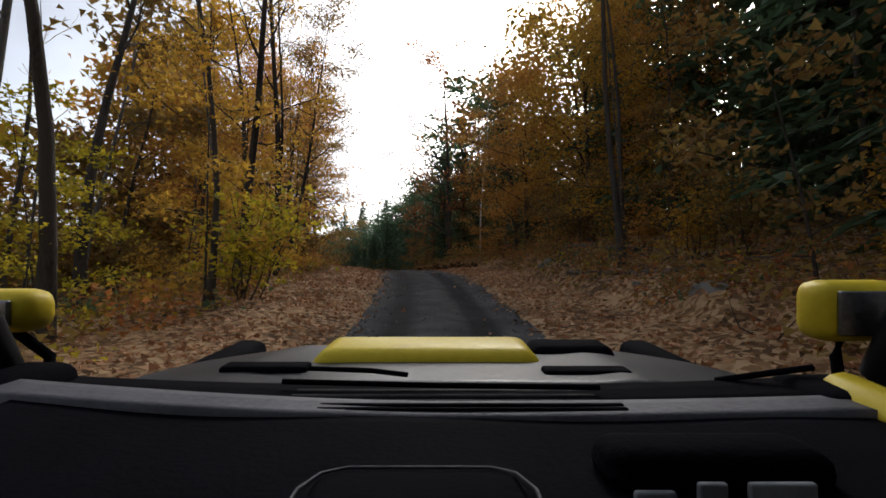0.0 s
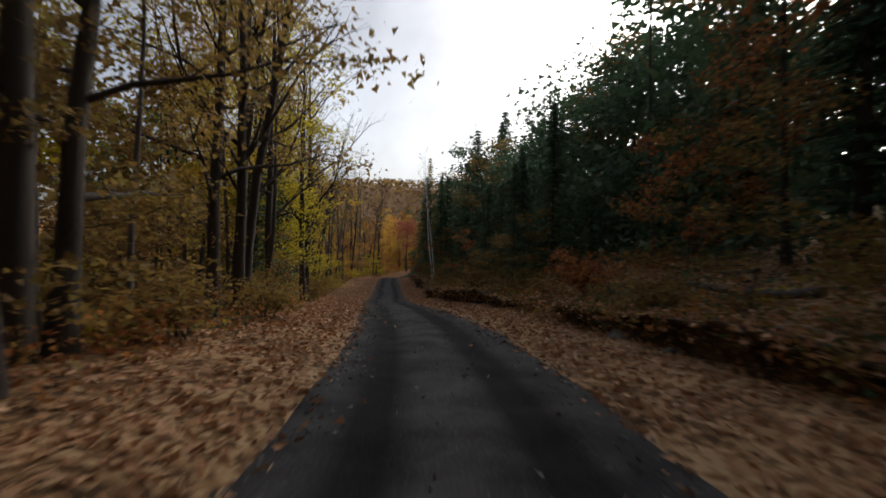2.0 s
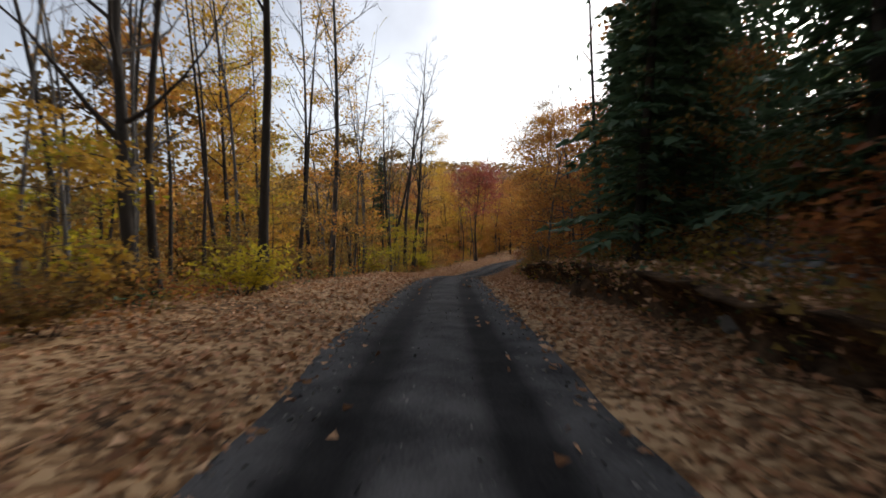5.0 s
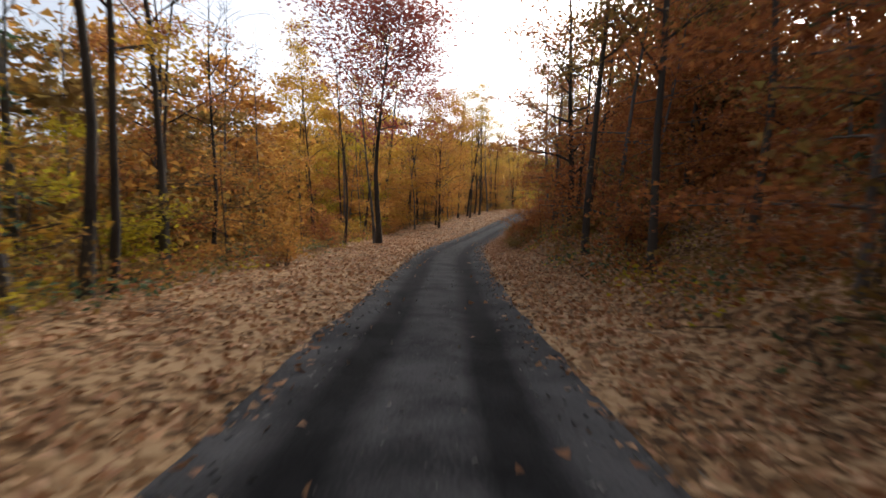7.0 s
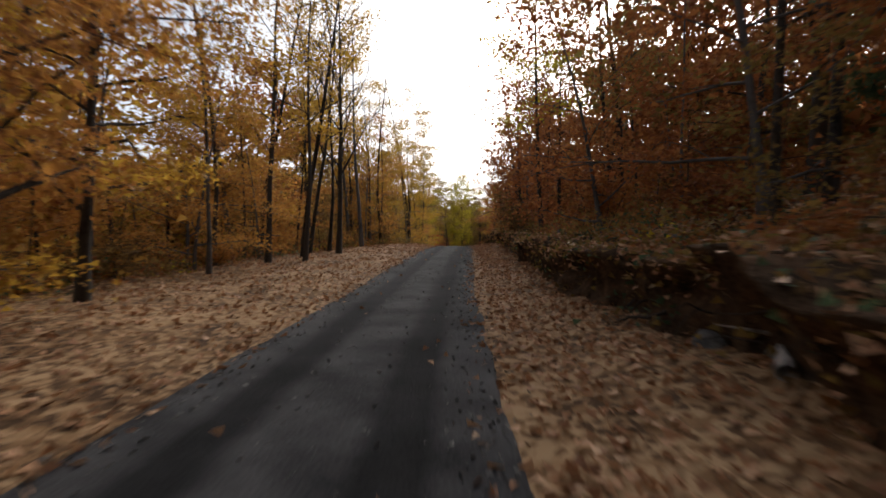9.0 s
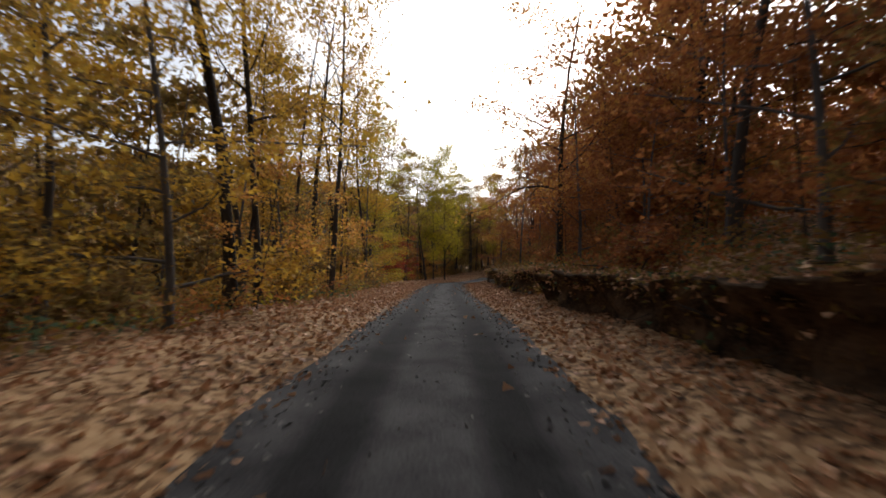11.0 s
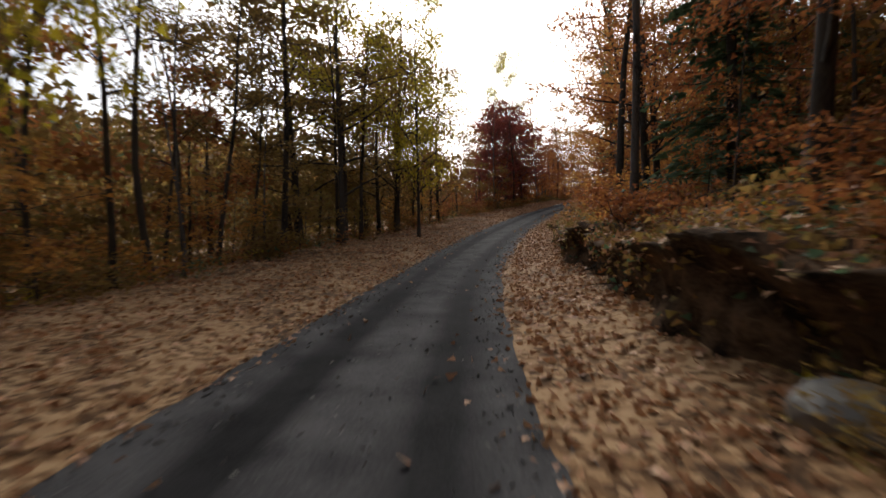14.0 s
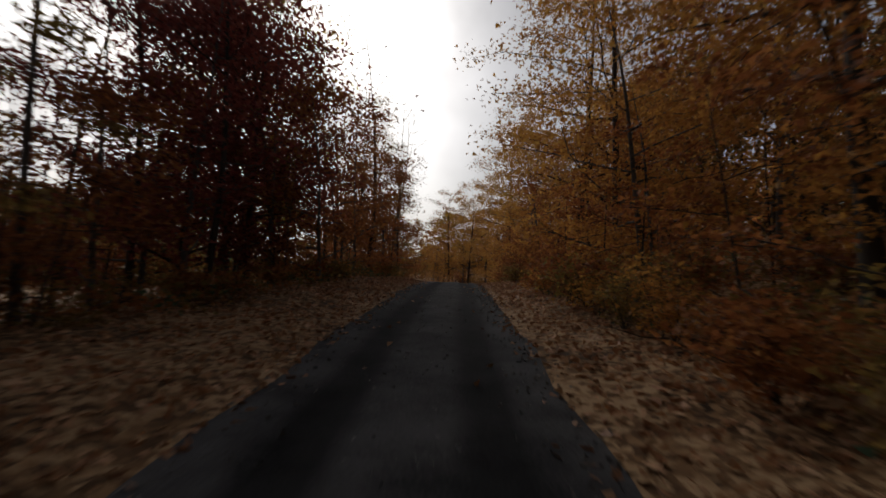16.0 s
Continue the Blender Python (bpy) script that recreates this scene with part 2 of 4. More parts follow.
def litter_ground(name):
    """Leaf litter: small cells of tan, brown and dark leaves with patches of bare humus."""
    mat = bpy.data.materials.new(name)
    t, n, l, b = nodes_of(mat)
    co = n.new("ShaderNodeTexCoord")
    warp = n.new("ShaderNodeTexNoise")
    warp.inputs["Scale"].default_value = 6
    l.new(co.outputs["Object"], warp.inputs["Vector"])
    mix = n.new("ShaderNodeMixRGB")
    mix.inputs["Fac"].default_value = 0.06
    l.new(co.outputs["Object"], mix.inputs["Color1"])
    l.new(warp.outputs["Color"], mix.inputs["Color2"])
    cell = n.new("ShaderNodeTexVoronoi")
    cell.inputs["Scale"].default_value = 11
    l.new(mix.outputs[0], cell.inputs["Vector"])
    sep = n.new("ShaderNodeSeparateColor")
    l.new(cell.outputs["Color"], sep.inputs[0])
    patch = n.new("ShaderNodeTexNoise")
    patch.inputs["Scale"].default_value, patch.inputs["Detail"].default_value = 0.55, 5
    l.new(co.outputs["Object"], patch.inputs["Vector"])
    ma = n.new("ShaderNodeMath")
    ma.operation = "MULTIPLY_ADD"
    l.new(sep.outputs[0], ma.inputs[0])
    ma.inputs[1].default_value = 0.6
    l.new(patch.outputs["Fac"], ma.inputs[2])
    ramp = n.new("ShaderNodeValToRGB")
    el = ramp.color_ramp.elements
    el.new(0.5), el.new(0.75)
    for e, (p, c) in zip(el, ((0.3, (0.018, 0.012, 0.008)), (0.6, (0.10, 0.054, 0.026)), (0.82, (0.235, 0.132, 0.062)), (1.0, (0.38, 0.245, 0.132)))):
        e.position, e.color = p, (*c, 1)
    l.new(ma.outputs[0], ramp.inputs[0])
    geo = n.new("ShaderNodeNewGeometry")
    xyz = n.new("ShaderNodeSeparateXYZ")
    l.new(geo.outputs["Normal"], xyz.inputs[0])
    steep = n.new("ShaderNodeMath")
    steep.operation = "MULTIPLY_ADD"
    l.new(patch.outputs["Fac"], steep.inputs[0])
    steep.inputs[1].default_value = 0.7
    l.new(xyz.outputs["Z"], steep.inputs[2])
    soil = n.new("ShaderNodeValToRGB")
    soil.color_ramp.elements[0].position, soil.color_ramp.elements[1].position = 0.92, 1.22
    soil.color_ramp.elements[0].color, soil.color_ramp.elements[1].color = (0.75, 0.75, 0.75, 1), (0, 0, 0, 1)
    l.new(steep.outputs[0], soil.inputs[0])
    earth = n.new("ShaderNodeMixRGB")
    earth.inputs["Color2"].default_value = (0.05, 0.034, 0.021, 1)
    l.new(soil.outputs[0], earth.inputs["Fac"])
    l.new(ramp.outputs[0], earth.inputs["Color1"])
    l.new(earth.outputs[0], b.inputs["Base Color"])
    bp = n.new("ShaderNodeBump")
    bp.inputs["Strength"].default_value, bp.inputs["Distance"].default_value = 0.8, 0.04
    l.new(ma.outputs[0], bp.inputs["Height"])
    l.new(bp.outputs[0], b.inputs["Normal"])
    b.inputs["Roughness"].default_value = 0.95
    b.inputs["Specular IOR Level"].default_value = 0.1
    return mat


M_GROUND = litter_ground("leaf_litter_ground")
M_BARK = surface("bark", (0.014, 0.012, 0.010), (0.065, 0.054, 0.044), 3.0, 0.95, 0.8, per_object=0.25, fine=30, stretch=(1, 1, 0.25))
M_GREYBARK = surface("grey_bark", (0.03, 0.028, 0.026), (0.12, 0.11, 0.10), 3.0, 0.95, 0.5, per_object=0.2, fine=30, stretch=(1, 1, 0.3))
M_BIRCH = surface("birch_bark", (0.25, 0.22, 0.19), (0.74, 0.71, 0.65), 2.5, 0.8, 0.3, fine=14, stretch=(0.6, 0.6, 3))
M_ROCK = surface("rock", (0.05, 0.05, 0.045), (0.2, 0.19, 0.17), 1.6, 0.9, 0.7, per_object=0.2, fine=20)
L_ORANGE = leaf_material("orange_leaves", [(0.24, 0.098, 0.03), (0.42, 0.184, 0.045), (0.54, 0.275, 0.06), (0.53, 0.335, 0.08)])
L_RUST = leaf_material("rust_leaves", [(0.14, 0.05, 0.022), (0.28, 0.098, 0.034), (0.39, 0.155, 0.046), (0.42, 0.215, 0.07)])
L_GOLD = leaf_material("golden_leaves", [(0.28, 0.14, 0.026), (0.44, 0.245, 0.035), (0.54, 0.33, 0.045), (0.42, 0.31, 0.065)])
L_LIME = leaf_material("yellow_green_leaves", [(0.14, 0.14, 0.015), (0.34, 0.29, 0.025), (0.55, 0.42, 0.03), (0.32, 0.28, 0.03)])
L_RED = leaf_material("dark_red_leaves", [(0.09, 0.022, 0.02), (0.2, 0.045, 0.036), (0.29, 0.075, 0.052), (0.26, 0.10, 0.06)])
L_SCARLET = leaf_material("scarlet_leaves", [(0.2, 0.03, 0.018), (0.36, 0.06, 0.03), (0.42, 0.12, 0.04)])
L_BROWN = leaf_material("brown_leaves", [(0.09, 0.05, 0.02), (0.19, 0.11, 0.035), (0.28, 0.18, 0.05), (0.20, 0.17, 0.05)])
L_NEEDLE = leaf_material("dark_green_needles", [(0.042, 0.078, 0.043), (0.08, 0.132, 0.068), (0.12, 0.175, 0.085)], 0.38)
L_TAMARACK = leaf_material("golden_needles", [(0.25, 0.14, 0.02), (0.40, 0.24, 0.03), (0.45, 0.30, 0.05)], 0.3)
L_LITTER = leaf_material("fallen_leaves", [(0.12, 0.055, 0.03), (0.37, 0.175, 0.084), (0.52, 0.29, 0.15), (0.62, 0.43, 0.26)], 0.1)

# ---------------------------------------------------------------- ground and road


def stretch_axis(a, b, fine, far):
    mid = np.arange(a, b + fine, fine)
    out, d = [], fine
    v = 0.0
    while v < far:
        d *= 1.3
        v += d
        out.append(v)
    return np.concatenate([a - np.array(out[::-1]), mid, mid[-1] + np.array(out)])


gx, gy = stretch_axis(-85, 48, 1.0, 2600), stretch_axis(-25, 400, 1.0, 2600)
GX, GY = np.meshgrid(gx, gy, indexing="ij")
gz = height(GX.ravel(), GY.ravel())
gz -= 0.5 * (1 - step(17, 22, np.abs(to_su(GX.ravel(), GY.ravel())[1])))     # the finer verges lie over it beside the road
gi = np.arange(GX.size).reshape(GX.shape)
quads = np.stack([gi[:-1, :-1], gi[1:, :-1], gi[1:, 1:], gi[:-1, 1:]], -1).reshape(-1, 4)
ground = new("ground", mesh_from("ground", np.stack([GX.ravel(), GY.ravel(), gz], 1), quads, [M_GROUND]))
tagged(ground, "forest floor covered in brown fallen leaves", "ground", kind="structure")

vs = np.arange(-60, S[-1] - 6, 0.7)
vu = np.concatenate([np.arange(1.6, 7.6, 0.22), np.arange(7.7, 12, 0.45), np.arange(12.3, 24, 1.0)])
for side, label in ((1, "sloping verge of brown leaf litter rising to the cut bank"), (-1, "broad verge thick with tan and brown fallen leaves")):
    VS, VU = np.meshgrid(vs, vu, indexing="ij")
    VX, VY = to_xy(VS.ravel(), side * VU.ravel())
    VZ = height(VX, VY) + 0.03 * lumps(VX, VY, 0.8, 51) * step(1.9, 3.0, VU.ravel()) - 0.45 * step(20.5, 23.3, VU.ravel())
    vi = np.arange(VS.size).reshape(VS.shape)
    quads = np.stack([vi[:-1, :-1], vi[:-1, 1:], vi[1:, 1:], vi[1:, :-1]], -1).reshape(-1, 4)
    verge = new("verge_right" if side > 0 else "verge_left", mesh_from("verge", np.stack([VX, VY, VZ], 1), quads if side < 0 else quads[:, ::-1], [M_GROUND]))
    tagged(verge, label, "verge", kind="structure")

rs = np.arange(-68, S[-1] - 1, 0.6)
ru = np.array([-2.05, -1.8, -1.5, -1.2, -1.0, -0.8, -0.6, -0.4, -0.2, 0, 0.2, 0.4, 0.6, 0.8, 1.0, 1.2, 1.5, 1.8, 2.05])
rz = np.array([-0.16, 0.0, 0.02, 0.005, -0.015, -0.025, -0.01, 0.01, 0.03, 0.035, 0.03, 0.01, -0.01, -0.025, -0.015, 0.005, 0.02, 0.0, -0.16])
RS, RU = np.meshgrid(rs, ru, indexing="ij")
wob = lumps(RS * 1.0, RU * 0, 6.0, 21) * 0.12 * (np.abs(RU) > 1.6)
RX, RY = to_xy(RS.ravel(), (RU + wob * np.sign(RU)).ravel())
RZ = np.interp(RS.ravel(), S, LINE[:, 2]) + np.broadcast_to(rz, RS.shape).ravel() + 0.012 * lumps(RS.ravel() * 1.0, RU.ravel() * 2.0, 1.5, 5)
ri = np.arange(RS.size).reshape(RS.shape)
quads = np.stack([ri[:-1, :-1], ri[:-1, 1:], ri[1:, 1:], ri[1:, :-1]], -1).reshape(-1, 4)
road = new("road", mesh_from("road", np.stack([RX, RY, RZ], 1), quads, [M_ROAD]))
packed = np.exp(-((np.abs(RU + 0.1 * lumps(RS, RU * 0, 30.0, 33)) - 0.84) / 0.33) ** 4) * 1.1
road.data.attributes.new("track", "FLOAT", "POINT").data.foreach_set("value", packed.ravel().astype(np.float32))
tagged(road, "narrow dark gravel road with two wheel tracks", "road", kind="structure")


# ---------------------------------------------------------------- trees


def tube(points, radii, sides=6):
    """Vertices and quads of a tapered tube along the points."""
    p, r = np.asarray(points, float), np.asarray(radii, float)
    d = np.gradient(p, axis=0)
    d /= np.linalg.norm(d, axis=1)[:, None] + 1e-9
    side = np.cross(d, np.where(np.abs(d[:, 2:3]) > 0.9, [[1.0, 0, 0]], [[0, 0, 1.0]]))
    side /= np.linalg.norm(side, axis=1)[:, None] + 1e-9
    up = np.cross(side, d)
    a = np.linspace(0, 2 * np.pi, sides, endpoint=False)
    v = p[:, None] + (side[:, None] * np.cos(a)[None, :, None] + up[:, None] * np.sin(a)[None, :, None]) * r[:, None, None]
    i = np.arange(len(p) * sides).reshape(len(p), sides)
    j = np.roll(i, -1, axis=1)
    f = np.stack([i[:-1], j[:-1], j[1:], i[1:]], -1).reshape(-1, 4)
    return v.reshape(-1, 3), f


class Build:
    def __init__(self):
        self.v, self.f, self.n = [], [], 0

    def add(self, vf):
        v, f = vf
        self.v.append(v)
        self.f.append(f + self.n)
        self.n += len(v)

    def mesh(self, name, mats, smooth=True):
        return mesh_from(name, np.vstack(self.v), np.vstack(self.f), mats, smooth)


def bent(r, start, way, length, bend, n):
    """A wandering line from start."""
    p = [np.array(start, float)]
    d = np.array(way, float)
    d /= np.linalg.norm(d)
    for _ in range(n):
        d = d + r.normal(0, bend, 3)
        d /= np.linalg.norm(d)
        p.append(p[-1] + d * length / n)
    return np.array(p)


def leaf_tris(r, centres, size, flat=0.5):
    """Pointed leaves round the centres, three corners each."""
    n = len(centres)
    a = r.normal(size=(n, 3))
    a[:, 2] *= flat
    a /= np.linalg.norm(a, axis=1)[:, None]
    b = np.cross(a, r.normal(size=(n, 3)))
    b /= np.linalg.norm(b, axis=1)[:, None] + 1e-9
    s = size * r.uniform(0.6, 1.4, n)[:, None]
    v = np.stack([centres - a * s * 0.6 + b * s * 0.75, centres + a * s * 1.3, centres - a * s * 0.6 - b * s * 0.75], 1).reshape(-1, 3)
    return v, np.arange(3 * n).reshape(n, 3)


def grown(seed, tall, girth, limbs, low, spread, twigs, rise=0.7, sub=2):
    """Trunk and limbs of a broadleaf tree: a mesh builder and the places at the limbs where leaves grow."""
    r = np.random.default_rng(seed)
    w = Build()
    stem = bent(r, (0, 0, -0.3), (r.normal(0, 0.03), r.normal(0, 0.03), 1), tall + 0.3, 0.034, 9)
    rad = girth * (1 - np.linspace(0, 1, 10) ** 0.9 * 0.93)
    rad[0] *= 1.35
    w.add(tube(stem, rad, 8 if girth > 0.06 else 5))
    limb = Build()
    tips = []
    for k in range(limbs):
        q = low + (1 - low) * (k + r.uniform(0, 0.8)) / limbs
        q = min(q, 0.97)
        base = np.array([np.interp(q * 9, range(10), stem[:, c]) for c in range(3)])
        a = k * 2.4 + r.uniform(-0.5, 0.5)
        reach = spread * (0.35 + 0.65 * np.sin(np.pi * min(1, (q - low) / (1 - low) * 0.75 + 0.25))) * r.uniform(0.7, 1.15)
        line = bent(r, base, (np.cos(a), np.sin(a), rise * r.uniform(0.5, 1.3)), reach * 1.25, 0.13, 5)
        g = np.interp(q * 9, range(10), rad) * 0.5
        limb.add(tube(line, np.linspace(g, 0.012, 6), 4))
        tips += [line[3], line[4], line[5]]
        for m in range(sub):
            k0 = r.integers(1, 5)
            way = (line[k0 + 1] - line[k0]) + r.normal(0, 0.35, 3) * reach / 5
            twig = bent(r, line[k0], way, reach * r.uniform(0.3, 0.6), 0.2, 3)
            limb.add(tube(twig, np.linspace(g * 0.4, 0.007, 4), 3))
            tips += [twig[2], twig[3]]
            for _ in range(twigs):
                k1 = r.integers(1, 3)
                fine = bent(r, twig[k1], twig[k1 + 1] - twig[k1] + r.normal(0, 0.2, 3), reach * r.uniform(0.15, 0.35), 0.2, 2)
                limb.add(tube(fine, (0.010, 0.008, 0.005), 3))
    return w, limb, np.array(tips), r


def broadleaf(name, seed, tall, girth, limbs, low, spread, leaves, size, mat, bark, label, category, cloud=0.55, rise=0.45, sub=2):
    w, limb, tips, r = grown(seed, tall, girth, limbs, low, spread, 0, rise, sub)
    tree = tagged(new(name), label, category, "roadside trees")
    if category == "sapling":
        tagged(part("branching", limb.mesh(name + "_branching", [bark]), tree, "many thin side branches"), kind="stuff")
    else:
        for v, f in zip(limb.v, limb.f):
            w.add((v, f - f.min()))
    part("trunk", w.mesh(name + "_trunk", [bark]), tree)
    c = tips[r.integers(0, len(tips), leaves)] + r.normal(size=(leaves, 3)) * np.array([1, 1, 0.45]) * cloud
    v, f = leaf_tris(r, c, size)
    crown = part("crown", mesh_from(name + "_crown", v, f, [mat], False), tree)
    own_material(crown, mat)
    return tree


def bare(name, seed, tall, girth, limbs, low, spread, bark, label):
    w, limb, tips, r = grown(seed, tall, girth, limbs, low, spread, 2, 1.3, 3)
    tree = tagged(new(name), label, "tree", "bare trees")
    part("trunk", w.mesh(name + "_trunk", [bark]), tree)
    part("crown", limb.mesh(name + "_crown", [bark]), tree, "leafless crown of fine branches")
    return tree


def conifer(name, seed, tall, width, mat, label, gap=0.62, bare_low=0.06):
    r = np.random.default_rng(seed)
    tree = tagged(new(name), label, "tree", "conifers")
    w = Build()
    w.add(tube(np.array([(0, 0, -0.3), (0, 0, tall * 0.5), (0, 0, tall)]), (tall * 0.013, tall * 0.008, 0.015), 7))
    cs, ds = [], []
    z = tall * bare_low
    while z < tall * 0.985:
        reach = width * (1 - z / tall) ** 0.72 * r.uniform(0.55, 1.2) + 0.15
        k = int(r.integers(5, 8))
        for j in range(k):
            a = 2 * np.pi * (j + r.uniform(-0.3, 0.3)) / k + z * 1.7
            out = np.array([np.cos(a), np.sin(a), 0])
            ln = reach * r.uniform(0.65, 1.15)
            pts = np.array([out * ln * q + np.array([0, 0, z + 0.16 * ln * q - 0.34 * ln * q * q]) for q in (0, 0.5, 1)])
            w.add(tube(pts, (0.02, 0.012, 0.004), 3))
            m = max(6, int(ln * 12))
            q = r.uniform(0.12, 1.0, m)
            base = out * (ln * q)[:, None] + np.stack([0 * q, 0 * q, z + 0.16 * ln * q - 0.34 * ln * q * q], 1)
            sidew = np.array([-out[1], out[0], 0])
            off = r.uniform(-1, 1, m) * (0.14 + 0.28 * ln * (1 - q))
            cs.append(base + sidew * off[:, None] + r.normal(0, 0.04, (m, 3)))
            d = out * 0.7 + sidew * np.sign(off)[:, None] * 0.7 + np.array([0, 0, -0.3]) + r.normal(0, 0.2, (m, 3))
            ds.append(d / np.linalg.norm(d, axis=1)[:, None])
        z += gap * r.uniform(0.7, 1.25) * (0.55 + 0.6 * (1 - z / tall))
    c, d = np.vstack(cs), np.vstack(ds)
    b = np.cross(d, np.array([0, 0, 1.0]) + r.normal(0, 0.35, d.shape))
    b /= np.linalg.norm(b, axis=1)[:, None]
    s = r.uniform(0.18, 0.38, len(c))[:, None]
    v = np.stack([c - d * s * 0.6 + b * s * 0.42, c + d * s * 1.2, c - d * s * 0.6 - b * s * 0.42], 1).reshape(-1, 3)
    part("trunk", w.mesh(name + "_trunk", [M_BARK]), tree)
    crown = part("crown", mesh_from(name + "_crown", v, np.arange(len(v)).reshape(-1, 3), [mat], False), tree)
    own_material(crown, mat)
    return tree


def shrub(name, seed, tall, width, leaves, size, mat, label):
    r = np.random.default_rng(seed)
    bush = tagged(new(name), label, "shrub", "understorey shrubs")
    w = Build()
    tips = []
    for k in range(7):
        a = r.uniform(0, 2 * np.pi)
        line = bent(r, (r.normal(0, 0.12), r.normal(0, 0.12), -0.1), (np.cos(a) * 0.6, np.sin(a) * 0.6, 1), tall * r.uniform(0.6, 1.05), 0.16, 5)
        line[:, :2] *= width / tall * 1.3
        w.add(tube(line, np.linspace(0.022, 0.005, 6), 3))
        tips += list(line[2:])
        for m in range(2):
            k0 = r.integers(2, 5)
            twig = bent(r, line[k0], (r.normal(), r.normal(), 0.25), width * 0.5, 0.2, 3)
            w.add(tube(twig, np.linspace(0.01, 0.003, 4), 3))
            tips += list(twig[1:])
    tips = np.array(tips)
    c = tips[r.integers(0, len(tips), leaves)] + r.normal(size=(leaves, 3)) * np.array([0.28, 0.28, 0.1])
    c[:, 2] = np.maximum(c[:, 2], 0.05)
    v, f = leaf_tris(r, c, size, 0.3)
    part("trunk", w.mesh(name + "_trunk", [M_BARK]), bush)
    crown = part("foliage", mesh_from(name + "_foliage", v, f, [mat], False), bush)
    own_material(crown, mat)
    return bush


COLOURS = {
    "orange": (L_ORANGE, "orange"), "rust": (L_RUST, "rust-brown"), "gold": (L_GOLD, "golden yellow"), "lime": (L_LIME, "yellow-green"),
    "red": (L_RED, "dark red"), "scarlet": (L_SCARLET, "scarlet"), "brown": (L_BROWN, "brown and olive"),
    "needle": (L_NEEDLE, "dark green"), "tamarack": (L_TAMARACK, "golden"),
}
KIND = {}
for i in range(3):
    KIND["full", i] = broadleaf("maple_tree", 10 + i, 14 + 2 * i, 0.17 + 0.02 * i, 22, 0.16, 3.6 + 0.3 * i, 8200, 0.068, L_ORANGE, M_BARK, "x", "tree", 0.48)
    KIND["slim", i] = broadleaf("slender_tree", 20 + i, 17 + i, 0.12, 18, 0.3, 2.4, 5200, 0.07, L_GOLD, M_BARK, "x", "tree", 0.5, 0.8)
    KIND["beech", i] = broadleaf("beech_tree", 30 + i, 10 + 1.5 * i, 0.11, 18, 0.08, 3.4, 6300, 0.07, L_RUST, M_GREYBARK, "x", "tree", 0.5, 0.2)
    KIND["mass", i] = broadleaf("background_tree", 80 + i, 14 + 1.5 * i, 0.13, 8, 0.10, 3.4, 2100, 0.2, L_BROWN, M_BARK, "x", "tree", 0.95, 0.4, 0)
    KIND["spruce", i] = conifer("spruce_tree", 40 + i, 15 + 3 * i, 3.2 + 0.35 * i, L_NEEDLE, "x")
    KIND["shrub", i] = shrub("shrub", 50 + i, 1.7 + 0.5 * i, 1.3 + 0.2 * i, 1050 + 100 * i, 0.06, L_GOLD, "x")
    KIND["sapling", i] = broadleaf("sapling", 90 + i, 4.2 + 0.8 * i, 0.035, 9, 0.1, 1.7, 1250, 0.062, L_GOLD, M_BARK, "x", "sapling", 0.3, 0.15, 1)
KIND["spruce", 3] = conifer("spruce_tree", 45, 19.0, 2.6, L_NEEDLE, "x", bare_low=0.5)
for i in range(4):
    KIND["bare", i] = bare("bare_tree", 60 + i, 16 + 1.5 * i, 0.10 + 0.025 * i, 15, 0.38, 2.6, M_BARK if i % 2 else M_GREYBARK, "x")
for i in range(3):
    w, limb, _, _ = grown(100 + i, 15 + 2 * i, 0.075 + 0.03 * i, 7, 0.5, 1.8, 0, 1.4, 1)
    KIND["pole", i] = tagged(new("young_tree"), "x", "tree", "thin trunks")
    part("trunk", w.mesh("young_tree_trunk", [M_BARK if i else M_GREYBARK]), KIND["pole", i])
    part("crown", limb.mesh("young_tree_crown", [M_BARK if i else M_GREYBARK]), KIND["pole", i], "few thin leafless branches")
KIND["crowned", 0] = broadleaf("maple_tree", 130, 14.5, 0.15, 26, 0.48, 3.9, 11500, 0.075, L_RED, M_BARK, "x", "tree", 0.6, 1.1, 3)
KIND["dense", 0] = broadleaf("maple_tree", 131, 15, 0.18, 30, 0.12, 3.9, 19000, 0.075, L_ORANGE, M_BARK, "x", "tree", 0.75, 0.5, 2)
KIND["oak", 0] = bare("oak_tree", 75, 19, 0.26, 20, 0.22, 5.5, M_BARK, "x")
KIND["birch", 0] = bare("birch_tree", 70, 15, 0.09, 9, 0.5, 1.8, M_BIRCH, "x")
KIND["birch", 1] = bare("birch_tree", 71, 13, 0.07, 8, 0.55, 1.6, M_BIRCH, "x")
WORDS = {
    "crowned": "tall maple with bare lower stems and {} autumn crown", "dense": "full dense maple tree with {} autumn leaves",
    "full": "tall maple tree with {} autumn leaves", "slim": "slender tall tree with thin {} autumn leaves", "beech": "low-branched beech tree with {} autumn leaves",
    "mass": "leafy tree deep in the wood with {} leaves", "sapling": "young sapling with sparse sprays of {} leaves", "pole": "thin straight dark trunk with few branches",
    "oak": "big dark leafless oak with spreading limbs",
    "spruce": "tall spruce tree with drooping {} needles", "shrub": "roadside shrub with {} autumn leaves", "bare": "bare leafless tree with a tall thin trunk",
    "birch": "white-barked birch with a thin leaning trunk",
}
REACH = {"full": 3.4, "slim": 1.4, "beech": 3.5, "mass": 2.5, "sapling": 1.5, "spruce": 2.9, "shrub": 1.5, "bare": 0.8, "pole": 0.3, "oak": 1.0, "birch": 0.5}
